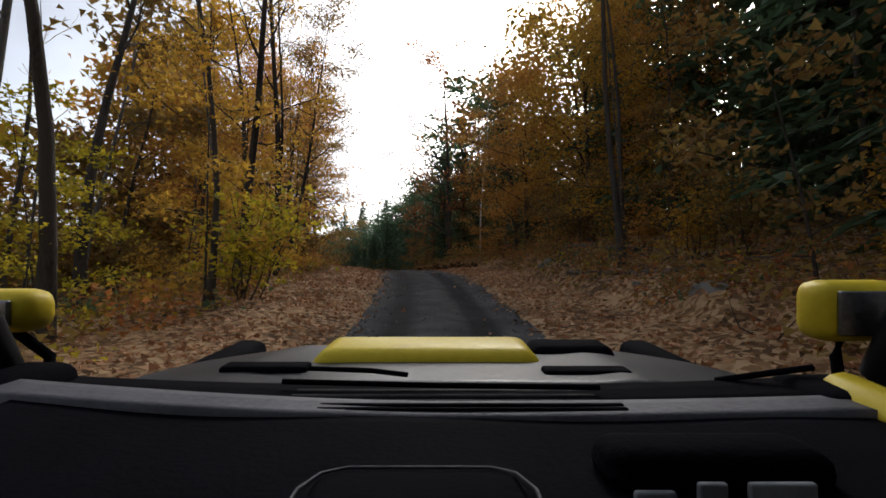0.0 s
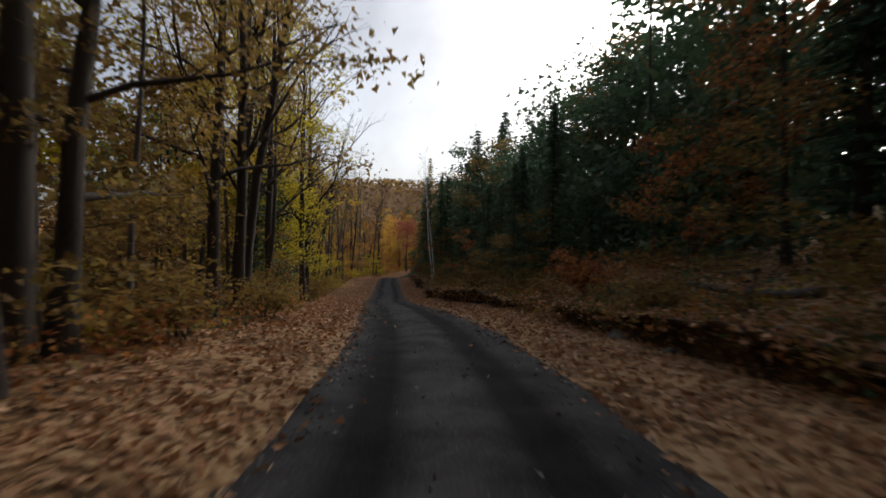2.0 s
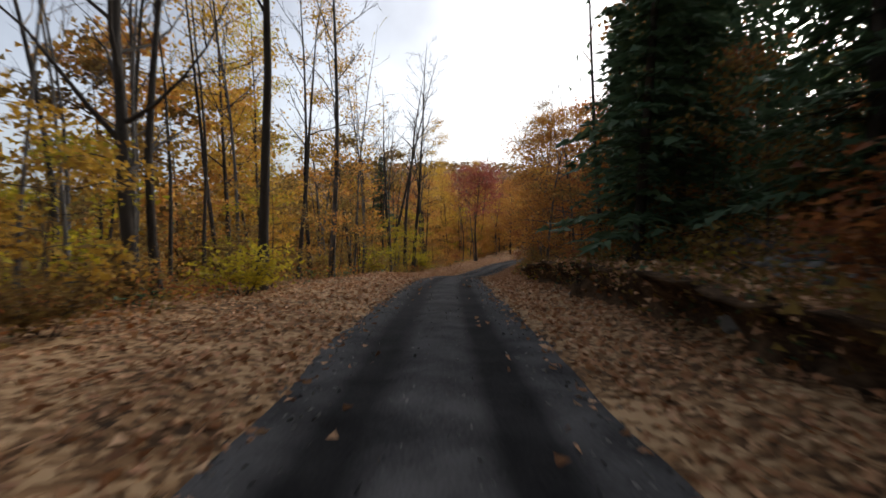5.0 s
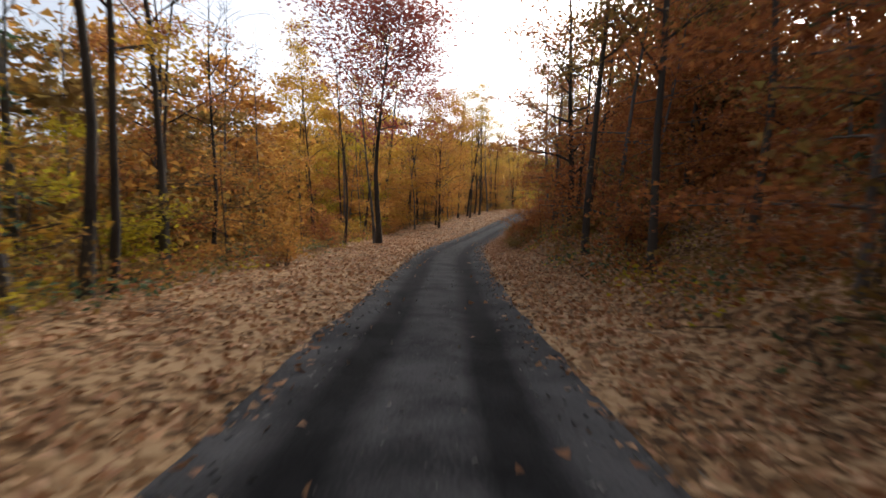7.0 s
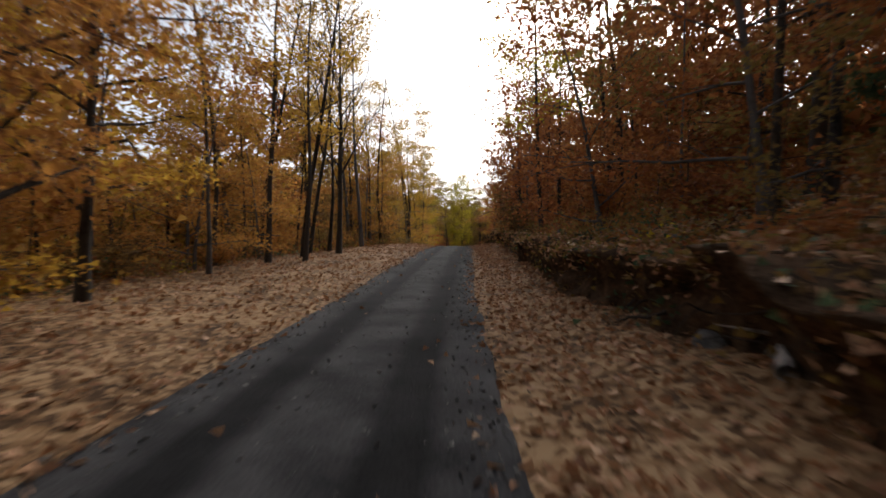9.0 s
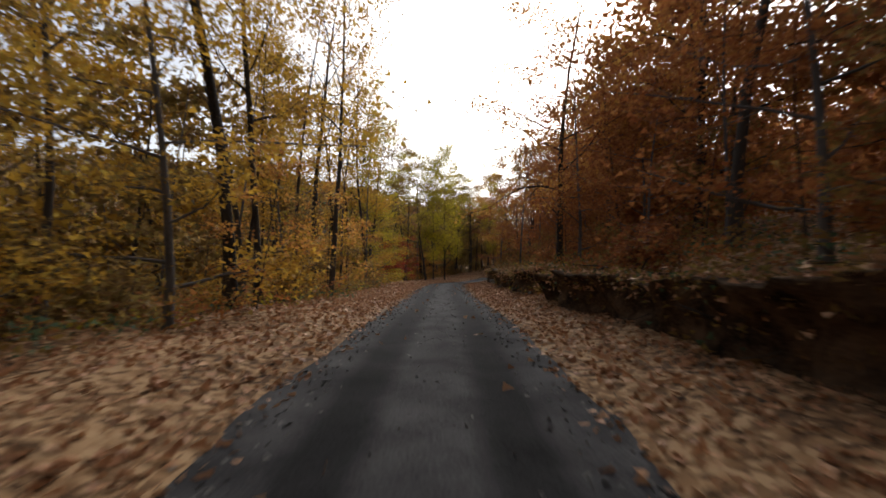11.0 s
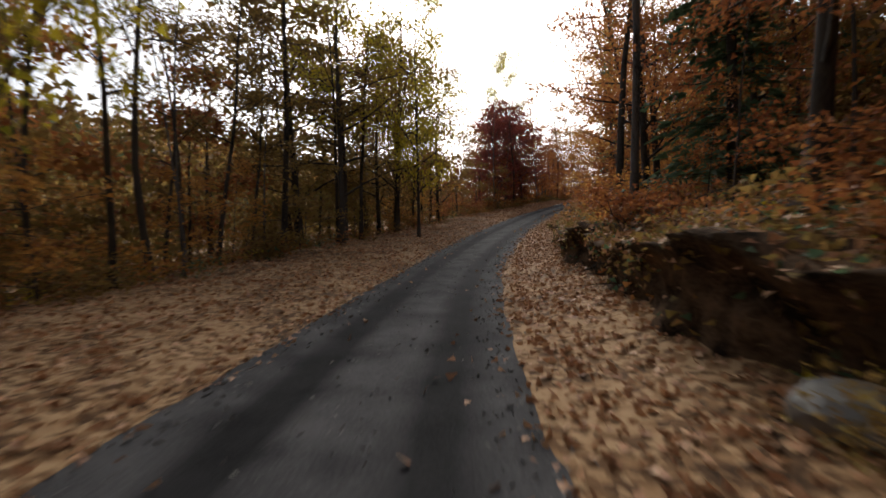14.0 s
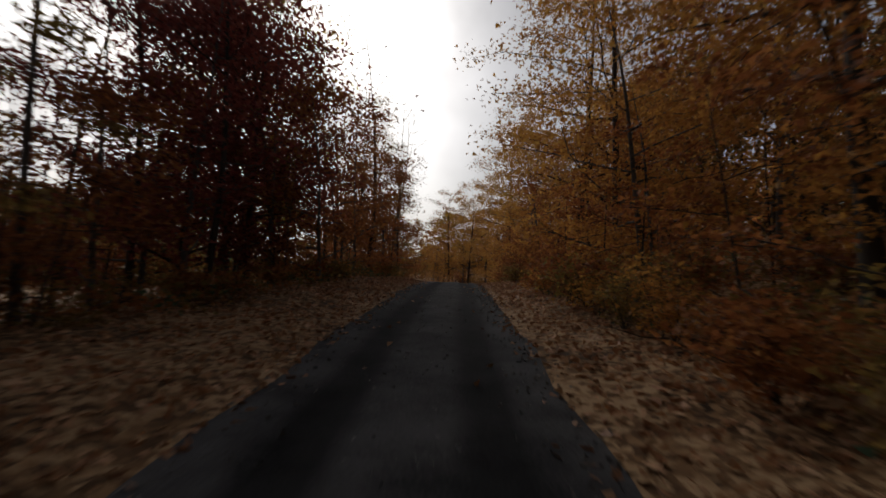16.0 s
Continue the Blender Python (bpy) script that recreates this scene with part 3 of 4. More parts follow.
count = {}


def plant(kind, variant, colour, x, y, scale=1.0, turn=None, lean=(0, 0), wide=1.0, sink=0.05):
    """Stands one tree or shrub on the ground."""
    src = KIND[kind, variant]
    z = float(height([x], [y])[0]) - sink
    turn = float(rng.uniform(0, 360)) if turn is None else turn
    m = pose(x, y, z, lean[0], lean[1], turn) @ Matrix.Diagonal((scale * wide, scale * wide, scale, 1))
    key = (kind, variant)
    ob = src if key not in count else copy_thing(src, pose(0, 0, 0))
    ob.matrix_basis = m
    count[key] = count.get(key, 0) + 1
    if colour in COLOURS:
        for c in ob.children:
            if c.name.split(".")[0] in ("crown", "foliage"):
                own_material(c, COLOURS[colour][0])
    ob["label"] = WORDS[kind].format(COLOURS[colour][1] if colour in COLOURS else "")
    return ob


def at_road(kind, variant, colour, s, u, **more):
    """Stands one at the way s along the road and the offset u to its right."""
    x, y = to_xy(np.array([float(s)]), np.array([float(u)]))
    return plant(kind, variant, colour, float(x[0]), float(y[0]), **more)


def pick(choices):
    names = [c[0] for c in choices]
    w = np.array([c[1] for c in choices], float)
    return names[int(rng.choice(len(names), p=w / w.sum()))]


# What grows on each side along the road: from, to, trees, shrubs, both with weights, the colours behind, and their height.
LEFT = [
    (-8, 23, [("bare:", 6), ("slim:lime", 1.5), ("bare:", 2), ("oak:", 0.6)], [("lime", 4), ("gold", 2)], [("gold", 2), ("lime", 2), ("brown", 1)], 0.5),
    (23, 40, [("full:gold", 1), ("beech:orange", 3), ("full:orange", 4), ("slim:orange", 2), ("slim:brown", 2)], [("orange", 3), ("brown", 3)], [("orange", 3), ("gold", 2), ("brown", 2)], 1.0),
    (40, 64, [("slim:orange", 4), ("slim:lime", 1.5), ("oak:", 1), ("full:brown", 2), ("bare:", 2.5)], [("gold", 1), ("brown", 4)], [("orange", 1), ("brown", 5)], 1.1),
    (64, 80, [("slim:lime", 5), ("full:lime", 1.5), ("slim:gold", 1), ("bare:", 2), ("oak:", 0.7)], [("lime", 3), ("brown", 3)], [("brown", 4), ("lime", 1), ("needle", 1)], 0.9),
    (80, 128, [("bare:", 10), ("slim:brown", 0.6), ("oak:", 0.6)], [("gold", 1), ("lime", 1.5), ("brown", 4), ("orange", 0.7)], [("brown", 5), ("rust", 1)], 0.42),
    (128, 172, [("bare:", 7), ("oak:", 0.6), ("slim:lime", 1.5), ("slim:gold", 1)], [("lime", 3), ("gold", 1.5), ("orange", 1), ("brown", 3)], [("gold", 2), ("brown", 2), ("orange", 1)], 0.85),
    (172, 181, [("slim:orange", 3), ("slim:rust", 3), ("full:rust", 1), ("bare:", 3)], [("orange", 3), ("rust", 3)], [("orange", 2), ("rust", 2), ("brown", 2)], 0.7),
    (181, 200, [("beech:lime", 1.5), ("beech:orange", 2), ("slim:gold", 4), ("full:gold", 2), ("bare:", 1)], [("orange", 3), ("gold", 2)], [("orange", 3), ("gold", 2)], 0.9),
    (200, 250, [("beech:orange", 1.5), ("slim:gold", 5), ("slim:orange", 2), ("bare:", 6)], [("orange", 3), ("brown", 2)], [("orange", 2), ("gold", 2), ("rust", 2)], 1.0),
    (250, 285, [("slim:gold", 5), ("bare:", 3), ("beech:gold", 3), ("full:gold", 2)], [("gold", 3), ("orange", 2), ("brown", 2)], [("gold", 3), ("brown", 2)], 1.0),
    (285, 306, [("slim:lime", 3), ("slim:brown", 3), ("bare:", 5), ("slim:scarlet", 1)], [("lime", 2), ("scarlet", 3), ("orange", 2)], [("lime", 1), ("brown", 4), ("rust", 1)], 0.5),
    (306, 330, [("bare:", 4), ("slim:brown", 6), ("slim:lime", 1), ("full:brown", 1.5)], [("orange", 2), ("brown", 3)], [("brown", 4), ("rust", 1)], 0.85),
    (330, 350, [("full:brown", 5), ("slim:brown", 4), ("bare:", 1)], [("brown", 3), ("orange", 2)], [("brown", 3), ("rust", 1)], 1.0),
    (350, 363, [("sapling:rust", 3), ("sapling:brown", 3)], [("rust", 3), ("brown", 2)], [("brown", 3), ("rust", 2)], 0.28),
    (363, 440, [("beech:rust", 4), ("bare:", 3), ("slim:brown", 2)], [("rust", 3), ("brown", 2)], [("brown", 3), ("rust", 3)], 0.6),
]
RIGHT = [
    (-8, 16, [("spruce:needle", 3), ("pole:", 4), ("slim:brown", 2)], [("brown", 3), ("gold", 1)], [("needle", 5)], 1.3),
    (16, 38, [("full:orange:0.8", 3), ("full:gold:0.8", 1), ("spruce:needle:0.8", 3), ("beech:orange", 2)], [("orange", 3), ("brown", 2)], [("needle", 2), ("brown", 2), ("orange", 1)], 1.1),
    (38, 62, [("spruce:needle:0.8", 9), ("slim:rust:0.75", 1), ("full:brown:0.75", 1), ("birch:", 0.6)], [("rust", 2), ("brown", 2)], [("needle", 5), ("brown", 1)], 1.2),
    (62, 100, [("spruce:needle:0.62", 9), ("slim:brown:0.6", 0.7), ("bare::0.7", 0.6)], [("brown", 3), ("rust", 1)], [("needle", 4), ("brown", 1)], 1.0),
    (100, 138, [("spruce:needle:0.9", 9), ("slim:brown", 0.7)], [("brown", 3), ("rust", 1)], [("needle", 4), ("brown", 1)], 1.0),
    (138, 150, [("beech:orange", 4), ("full:rust", 3), ("spruce:needle", 2)], [("orange", 2), ("brown", 2)], [("rust", 3), ("brown", 2)], 1.1),
    (150, 200, [("full:rust", 3), ("beech:rust", 4), ("slim:brown", 3), ("bare:", 1)], [("rust", 4), ("brown", 2)], [("rust", 3), ("brown", 2)], 1.1),
    (200, 250, [("beech:rust", 5), ("full:rust", 2), ("slim:lime", 1), ("slim:brown", 2), ("bare:", 2)], [("rust", 4), ("brown", 2)], [("rust", 3), ("brown", 2), ("needle", 1)], 1.1),
    (250, 318, [("beech:rust", 6), ("full:orange", 2), ("full:rust", 2), ("slim:brown", 2), ("bare:", 1)], [("rust", 4), ("brown", 2)], [("rust", 4), ("brown", 2)], 1.1),
    (318, 344, [("spruce:needle", 1.5), ("bare:", 2), ("slim:orange", 2), ("full:rust", 3)], [("rust", 3), ("orange", 1)], [("brown", 3), ("needle", 2), ("orange", 1)], 1.0),
    (344, 460, [("full:orange", 4), ("beech:orange", 4), ("full:gold", 1)], [("orange", 3), ("rust", 2)], [("rust", 2), ("brown", 3)], 0.9),
]
VARIANTS = {"oak": 1, "full": 3, "slim": 3, "beech": 3, "spruce": 3, "bare": 4, "birch": 2, "mass": 3, "pole": 3, "sapling": 3, "shrub": 3}
SCALE = {"oak": (0.8, 1.0), "full": (0.85, 1.2), "slim": (0.85, 1.15), "beech": (0.7, 1.1), "spruce": (0.7, 1.15), "bare": (0.8, 1.15), "birch": (0.8, 1.1),
         "mass": (0.85, 1.2), "pole": (0.7, 1.1), "sapling": (0.7, 1.2), "shrub": (0.6, 1.3)}


# Stretches (side, from, to, depth) that some kinds leave free.
FREE = [(1, 12, 32, 10.5, ("spruce", "full", "beech", "slim")), (1, 36, 62, 9.5, ("spruce",)), (1, 296, 346, 9.5, ("spruce",)), (1, 134, 160, 10, ("spruce",)), (1, 62, 103, 8.2, ("spruce",)), (-1, 342, 366, 14, ("full", "slim", "oak")), (-1, 166, 189, 9.5, ("bare", "slim", "full", "beech", "oak", "pole"))]


def fill(side, table, rows):
    for first, last, trees, shrubs, back, tall in table:
        for near, deep, gap, crowd in rows:
            n = int(round((last - first) / gap))
            for k in range(n):
                s = first + (k + rng.uniform(0, 1)) * (last - first) / n
                if crowd == "tree":
                    kind, colour, *more = pick(trees).split(":")
                    grow = float(more[0]) if more else 1.0
                else:
                    kind, colour, grow = crowd, pick(back if crowd == "mass" else shrubs), 1.0
                size = float(rng.uniform(*SCALE[kind])) * (tall if crowd == "mass" else grow)
                u = max(rng.uniform(near, deep), 2.6 + REACH[kind] * size * 0.85)
                if any(side == a and b < s < c and u < d and kind in kinds for a, b, c, d, kinds in FREE):
                    continue
                if side < 0:
                    u += float(wood_edge(s)) - 5.0
                x, y = (float(v[0]) for v in to_xy(np.array([s]), np.array([side * u])))
                if abs(to_su([x], [y])[1][0]) < u * 0.93:
                    continue
                plant(kind, int(rng.integers(VARIANTS[kind])), colour, x, y, size, lean=(float(rng.normal(0, 1.5)), float(rng.normal(0, 1.5))))


fill(-1, LEFT, [(5.0, 8.0, 4.4, "tree"), (8, 14, 4.4, "tree"), (12, 20, 4.0, "mass"), (5.2, 16, 2.7, "pole"),
                (4.8, 9, 3.6, "sapling"), (9, 16, 8, "sapling"), (4.6, 9, 4.6, "shrub")])
fill(-1, [LEFT[4]], [(5.4, 22, 1.9, "tree"), (5, 24, 1.6, "pole"), (6, 16, 7, "sapling")])
fill(1, RIGHT, [(5.2, 8.5, 4.6, "tree"), (8.5, 15, 5.4, "tree"), (13, 21, 5.0, "mass"), (7, 20, 5.0, "pole"),
                (5.2, 10, 5.0, "sapling"), (4.6, 9, 3.6, "shrub")])

# ---------------------------------------------------------------- trees that stand out
plant("crowned", 0, "red", -60.4, 172.5, 0.97, wide=1.45)
plant("bare", 2, "", -60.9, 173.1, 0.7)
at_road("spruce", 1, "needle", 166, -13.5, scale=0.85)
at_road("beech", 2, "lime", 158, -6.4, scale=0.5, wide=1.2)
at_road("beech", 0, "lime", 153, -7.0, scale=0.45, wide=1.2)
at_road("beech", 1, "lime", 284, -6.4, scale=0.62, wide=1.2)
at_road("beech", 2, "lime", 288, -6.8, scale=0.6, wide=1.2)
at_road("slim", 2, "lime", 286, -7.5, scale=0.8, wide=1.3)
at_road("dense", 0, "orange", 27.5, 7.2, scale=0.8)
at_road("dense", 0, "gold", 24.0, 9.6, scale=0.95)
at_road("full", 0, "orange", 31.5, 8.2, scale=0.85)
at_road("beech", 2, "gold", 19.0, 8.6, scale=0.8)
at_road("full", 0, "gold", 20, -7.4, scale=1.05, wide=0.85)
at_road("bare", 1, "", 183, -7.0, scale=0.75)
at_road("full", 0, "gold", 210, -7.6, scale=0.95)
at_road("beech", 1, "gold", 205, -8.5, scale=0.9)
# Two low spruces added to fill a dark mass beside the verge.
at_road("spruce", 0, "needle", 71.5, -6.8, scale=0.55)
at_road("spruce", 0, "needle", 69, -7.4, scale=0.6)
for s, u, size in ((71, -8.0, 0.95), (74, -9.0, 1.05), (76.5, -7.2, 1.0), (79, -8.8, 1.05), (81, -7.6, 0.95), (75, -12.0, 1.1)):
    at_road("full", int(s) % 3, "lime", s, u, scale=size, wide=0.85)
at_road("oak", 0, "", 59, -5.6, scale=0.95, wide=0.8)
at_road("oak", 0, "", 73, -5.4, scale=0.95, wide=0.85)
at_road("oak", 0, "", 63, -6.4, scale=1.1, wide=0.8)
at_road("oak", 0, "", 66, -6.0, scale=1.0, wide=0.8)
at_road("oak", 0, "", 226, -6.0, scale=0.9, wide=0.7)
at_road("bare", 3, "", 224, -7.4, scale=0.95)
plant("dense", 0, "lime", -45.8, 304.0, 1.35, wide=0.5)
plant("dense", 0, "lime", -47.6, 303.0, 1.2, wide=0.42)
plant("slim", 1, "lime", -48.8, 300.8, 1.05, wide=1.2)
plant("dense", 0, "lime", -34.3, 324.5, 1.25, wide=0.45)
plant("dense", 0, "orange", -61.8, 196.0, 1.0, wide=0.8)
plant("slim", 0, "gold", -62.4, 211.0, 1.05, wide=1.2)
plant("spruce", 3, "needle", -14.0, 47.0)
plant("full", 1, "rust", -1.0, 58.2, 0.85, wide=0.8)
plant("birch", 0, "", 9.0, 50.0, 1.15, lean=(0, -4))
plant("birch", 1, "", 10.4, 51.0, 1.25, lean=(0, 3))
plant("spruce", 1, "needle", -17.9, 101.6, 0.98)
plant("spruce", 2, "needle", -15.6, 128.5, 1.15)
plant("spruce", 2, "needle", -35.7, 157.0, 1.25)
at_road("slim", 0, "lime", 336, -9.0, scale=1.15, wide=1.3)
at_road("beech", 0, "scarlet", 296, -6.4, scale=0.52)
at_road("beech", 1, "scarlet", 301, -6.6, scale=0.5)
plant("dense", 0, "lime", -8.6, 363.4, 1.6, wide=0.6)
plant("dense", 0, "red", -12.0, 357.6, 0.98, turn=40, wide=1.25)
plant("dense", 0, "red", -14.6, 355.4, 0.85, turn=160, wide=1.15)
plant("dense", 0, "red", -10.2, 360.6, 0.9, turn=280, wide=1.2)
plant("full", 1, "red", -12.6, 353.6, 0.75, wide=1.1)
at_road("beech", 0, "red", 366, -7.6, scale=1.1, wide=0.95)
at_road("beech", 2, "red", 371, -7.0, scale=1.0, wide=0.85)
at_road("beech", 1, "red", 367, -9.5, scale=1.05, wide=0.95)
at_road("beech", 2, "red", 364.5, -9.0, scale=0.85)
at_road("dense", 0, "brown", 350, -8.5, scale=0.9)
plant("dense", 0, "brown", -33.0, 336.0, 1.0)
plant("full", 2, "orange", -31.8, 342.5, 1.0)
plant("dense", 0, "brown", -30.4, 350.0, 1.05)
plant("full", 0, "brown", -35.5, 331.0, 1.0)
plant("full", 1, "gold", -34.8, 340.5, 1.1)
at_road("spruce", 2, "needle", 352, 6.4, scale=0.85, wide=0.6)
at_road("pole", 2, "", 354.5, 7.0, scale=1.1, wide=1.6)
at_road("pole", 1, "", 356.5, 7.4, scale=1.1, wide=1.6)
for q, u, size in ((66, 6.2, 0.2), (70, 7.0, 0.26), (75, 6.4, 0.18), (79, 7.4, 0.28), (84, 6.6, 0.2), (88, 7.0, 0.3), (93, 6.3, 0.2), (96, 7.2, 0.3), (104, 6.2, 0.25), (109, 6.0, 0.2)):
    at_road("spruce", int(q) % 3, "needle", q, u, scale=size, wide=1.1)
at_road("spruce", 2, "tamarack", 112, 6.0, scale=0.85, wide=0.6)
at_road("birch", 0, "", 99, 5.3, scale=1.05, lean=(0, -6))
at_road("birch", 1, "", 100.3, 5.7, scale=1.2, lean=(0, -8))
at_road("full", 2, "rust", 46, 8.0, scale=1.3)
at_road("spruce", 1, "needle", 43, 12.5, scale=1.05)
for s, u, size in ((9, 11.0, 1.2), (14, 13.0, 1.2), (5, 8.4, 1.1), (21, 14.0, 1.3), (27, 14.0, 1.3), (6, 11.5, 1.3), (49, 11, 0.75), (54, 11, 0.75)):
    at_road("spruce", 2, "needle", s, u, scale=size)
for s, u, size in ((221, -6.2, 0.95), (229, -7.5, 1.0), (234, -6.5, 1.05), (238, -8.5, 1.1), (216, -8.0, 0.9)):
    at_road("bare", int(s) % 4, "", s, u, scale=size)
plant("spruce", 2, "needle", -18.5, 107.0, 1.0)
plant("spruce", 2, "needle", -23.5, 111.5, 1.0)
plant("spruce", 2, "needle", -36.8, 162.0, 1.25)
# Tall dark trunks close to the verge.
for s, u, size in ((153, -6.2, 1.05), (155.5, -8.4, 1.0), (157, -6.6, 1.1), (160, -6.5, 0.95), (164, -7.6, 1.05), (168, -8.4, 1.0), (160, -14, 1.1), (150, -9, 1.0),
                   (102.5, -9.6, 1.15), (103, -8.6, 1.1), (110, -11.0, 1.1), (113, -8.5, 1.0), (122, -7.6, 1.05), (134, -7.4, 1.0), (97, -8.2, 1.0), (92, -7.4, 1.1),
                   (205, -12.5, 1.1), (211, -11.5, 1.0), (300, -10.4, 1.0), (306, -9.6, 1.1), (311, -11, 1.0), (318, -9.8, 1.05), (324, -10.5, 1.1), (331, -9.8, 1.0)):
    at_road("bare", 1 + 2 * (int(s) % 2), "", s, u, scale=size, wide=1.05)
# Low growth that hugs the inside of the right-hand bends.
for first, last, size in ((183, 199, 0.8), (302, 312, 0.5), (348, 396, 0.9)):
    for q in np.arange(first, last, 1.6):
        at_road("shrub", int(rng.integers(3)), pick([("rust", 3), ("orange", 1), ("brown", 1)]), q, 3.7 + rng.uniform(0, 1.2), scale=size * float(rng.uniform(0.7, 1.1)))
for q in np.arange(350, 396, 3.5):
    at_road("sapling", int(rng.integers(3)), "rust", q, 4.4 + rng.uniform(0, 1.0), scale=float(rng.uniform(0.8, 1.1)))
for key, src in KIND.items():
    if key not in count:
        for ob in (*src.children, src):
            bpy.data.objects.remove(ob)

# ---------------------------------------------------------------- woods further off


def thicket(name, mat, side, first, last, near, deep, tall, n, size, label):
    """Leaves of the woods behind the nearer trees, in uneven crowns."""
    k = max(8, int((last - first) * (deep - near) / 22))
    cs, cu = rng.uniform(first, last, k), rng.uniform(near, deep, k)
    ch = tall * rng.uniform(0.55, 1.1, k)
    pickc = rng.integers(0, k, n)
    x, y = to_xy(cs[pickc] + rng.normal(0, 1.7, n), side * (cu[pickc] + rng.normal(0, 1.7, n)))
    z = height(x, y) + ch[pickc] * rng.beta(1.0, 1.3, n)
    v, f = leaf_tris(rng, np.stack([x, y, z], 1), size)
    tagged(new(name, mesh_from(name, v, f, [mat], False)), label, "woods", kind="stuff")


thicket("near_woods", L_NEEDLE, 1, -10, 62, 12, 26, 23, 66000, 0.22, "dark conifer boughs close behind the roadside trees")
thicket("near_woods", L_NEEDLE, 1, 62, 142, 11, 25, 20, 70000, 0.21, "dark conifer boughs close behind the roadside trees")
thicket("near_woods", L_RUST, 1, 142, 318, 12, 27, 18, 96000, 0.2, "rust-coloured leaves close behind the roadside trees")
thicket("near_woods", L_BROWN, 1, 318, 440, 13, 27, 16, 46000, 0.21, "brown leaves close behind the roadside trees")
thicket("near_woods", L_BROWN, -1, -10, 28, 15, 28, 5, 9000, 0.21, "low brown leaves close behind the roadside trees")
thicket("near_woods", L_BROWN, -1, 28, 80, 13, 27, 12, 24000, 0.21, "brown leaves close behind the roadside trees")
thicket("near_woods", L_BROWN, -1, 80, 130, 13, 27, 4.5, 9000, 0.2, "low brown leaves close behind the roadside trees")
thicket("near_woods", L_ORANGE, -1, 164, 250, 14, 28, 12, 34000, 0.2, "orange leaves close behind the roadside trees")
thicket("near_woods", L_GOLD, -1, 130, 166, 14, 28, 12, 16000, 0.2, "golden leaves close behind the roadside trees")
thicket("near_woods", L_BROWN, -1, 130, 318, 15, 30, 8, 42000, 0.2, "brown leaves close behind the roadside trees")
thicket("near_woods", L_BROWN, -1, 316, 352, 14, 26, 11, 18000, 0.2, "brown leaves close behind the roadside trees")
thicket("far_woods", L_BROWN, -1, -10, 80, 30, 52, 14, 9000, 0.5, "brown autumn woods behind the roadside trees")
thicket("far_woods", L_BROWN, -1, 76, 132, 22, 48, 5.5, 6000, 0.36, "low brown woods below the bare trees")
thicket("far_woods", L_RUST, -1, 70, 140, 40, 70, 6, 5000, 0.5, "low rust-coloured woods far behind")
thicket("far_woods", L_BROWN, -1, 130, 430, 30, 55, 11, 32000, 0.5, "brown autumn woods behind the roadside trees")
thicket("far_woods", L_NEEDLE, 1, -10, 145, 28, 50, 16, 24000, 0.5, "dark conifer woods on the slope")
thicket("far_woods", L_RUST, 1, 140, 430, 28, 50, 13, 36000, 0.5, "rust-coloured woods on the slope")
n = 15000
cx, cy = rng.uniform(-330, 250, n), rng.uniform(-230, 680, n)
_, off = to_su(cx, cy)
ok = (np.abs(off) > 48) & (np.abs(off) < 270)
cx, cy = cx[ok], cy[ok]
zone = lumps(cx, cy, 90, 41) + rng.normal(0, 0.35, len(cx))
for mat, lo, hi, words in ((L_NEEDLE, -9, -0.45, "dark green conifer woods stretching over the hills"), (L_RUST, -0.45, 0.0, "rust-coloured autumn woods stretching over the hills"),
                           (L_BROWN, 0.0, 0.5, "brown autumn woods stretching over the hills"), (L_ORANGE, 0.5, 9, "orange autumn woods stretching over the hills")):
    k = np.where((zone > lo) & (zone <= hi))[0]
    c = np.repeat(k, 8)
    x, y = cx[c] + rng.normal(0, 1.7, len(c)), cy[c] + rng.normal(0, 1.7, len(c))
    z = height(x, y) + 9.5 * rng.beta(1.6, 1.2, len(c))
    v, f = leaf_tris(rng, np.stack([x, y, z], 1), 1.7)
    tagged(new("wide_woods", mesh_from("wide_woods", v, f, [mat], False)), words, "woods", kind="stuff")
n = 16000
x, y = rng.normal(-300, 330, n), rng.normal(700, 170, n)
_, off = to_su(x, y)
ok = np.abs(off) > 110
x, y = x[ok], y[ok]
v, f = leaf_tris(rng, np.stack([x, y, height(x, y) + rng.uniform(0, 9, len(x))], 1), 2.6)
tagged(new("hill_woods", mesh_from("hill_woods", v, f, [L_BROWN], False)), "brown wooded hill far beyond the road", "woods", kind="stuff")

# ---------------------------------------------------------------- undergrowth


def undergrowth(name, mat, n, tall, size, first, last, label):
    k = n // 26
    cs = rng.uniform(first, last, k)
    side = np.where(rng.random(k) < 0.55, 1.0, -1.0)
    cu = side * (np.where(side > 0, 4.3, 4.7) + 10 * rng.beta(0.85, 2.2, k))
    cu = np.where(side < 0, cu - (wood_edge(cs) - 5.0), cu)
    ch = tall * rng.uniform(0.4, 1.2, k)
    c = rng.integers(0, k, n)
    x, y = to_xy(cs[c] + rng.normal(0, 0.32, n), cu[c] + rng.normal(0, 0.32, n))
    z = height(x, y) + ch[c] * rng.uniform(0, 1, n) ** 0.8
    v, f = leaf_tris(rng, np.stack([x, y, z], 1), size)
    tagged(new(name, mesh_from(name, v, f, [mat], False)), label, "undergrowth", kind="stuff")


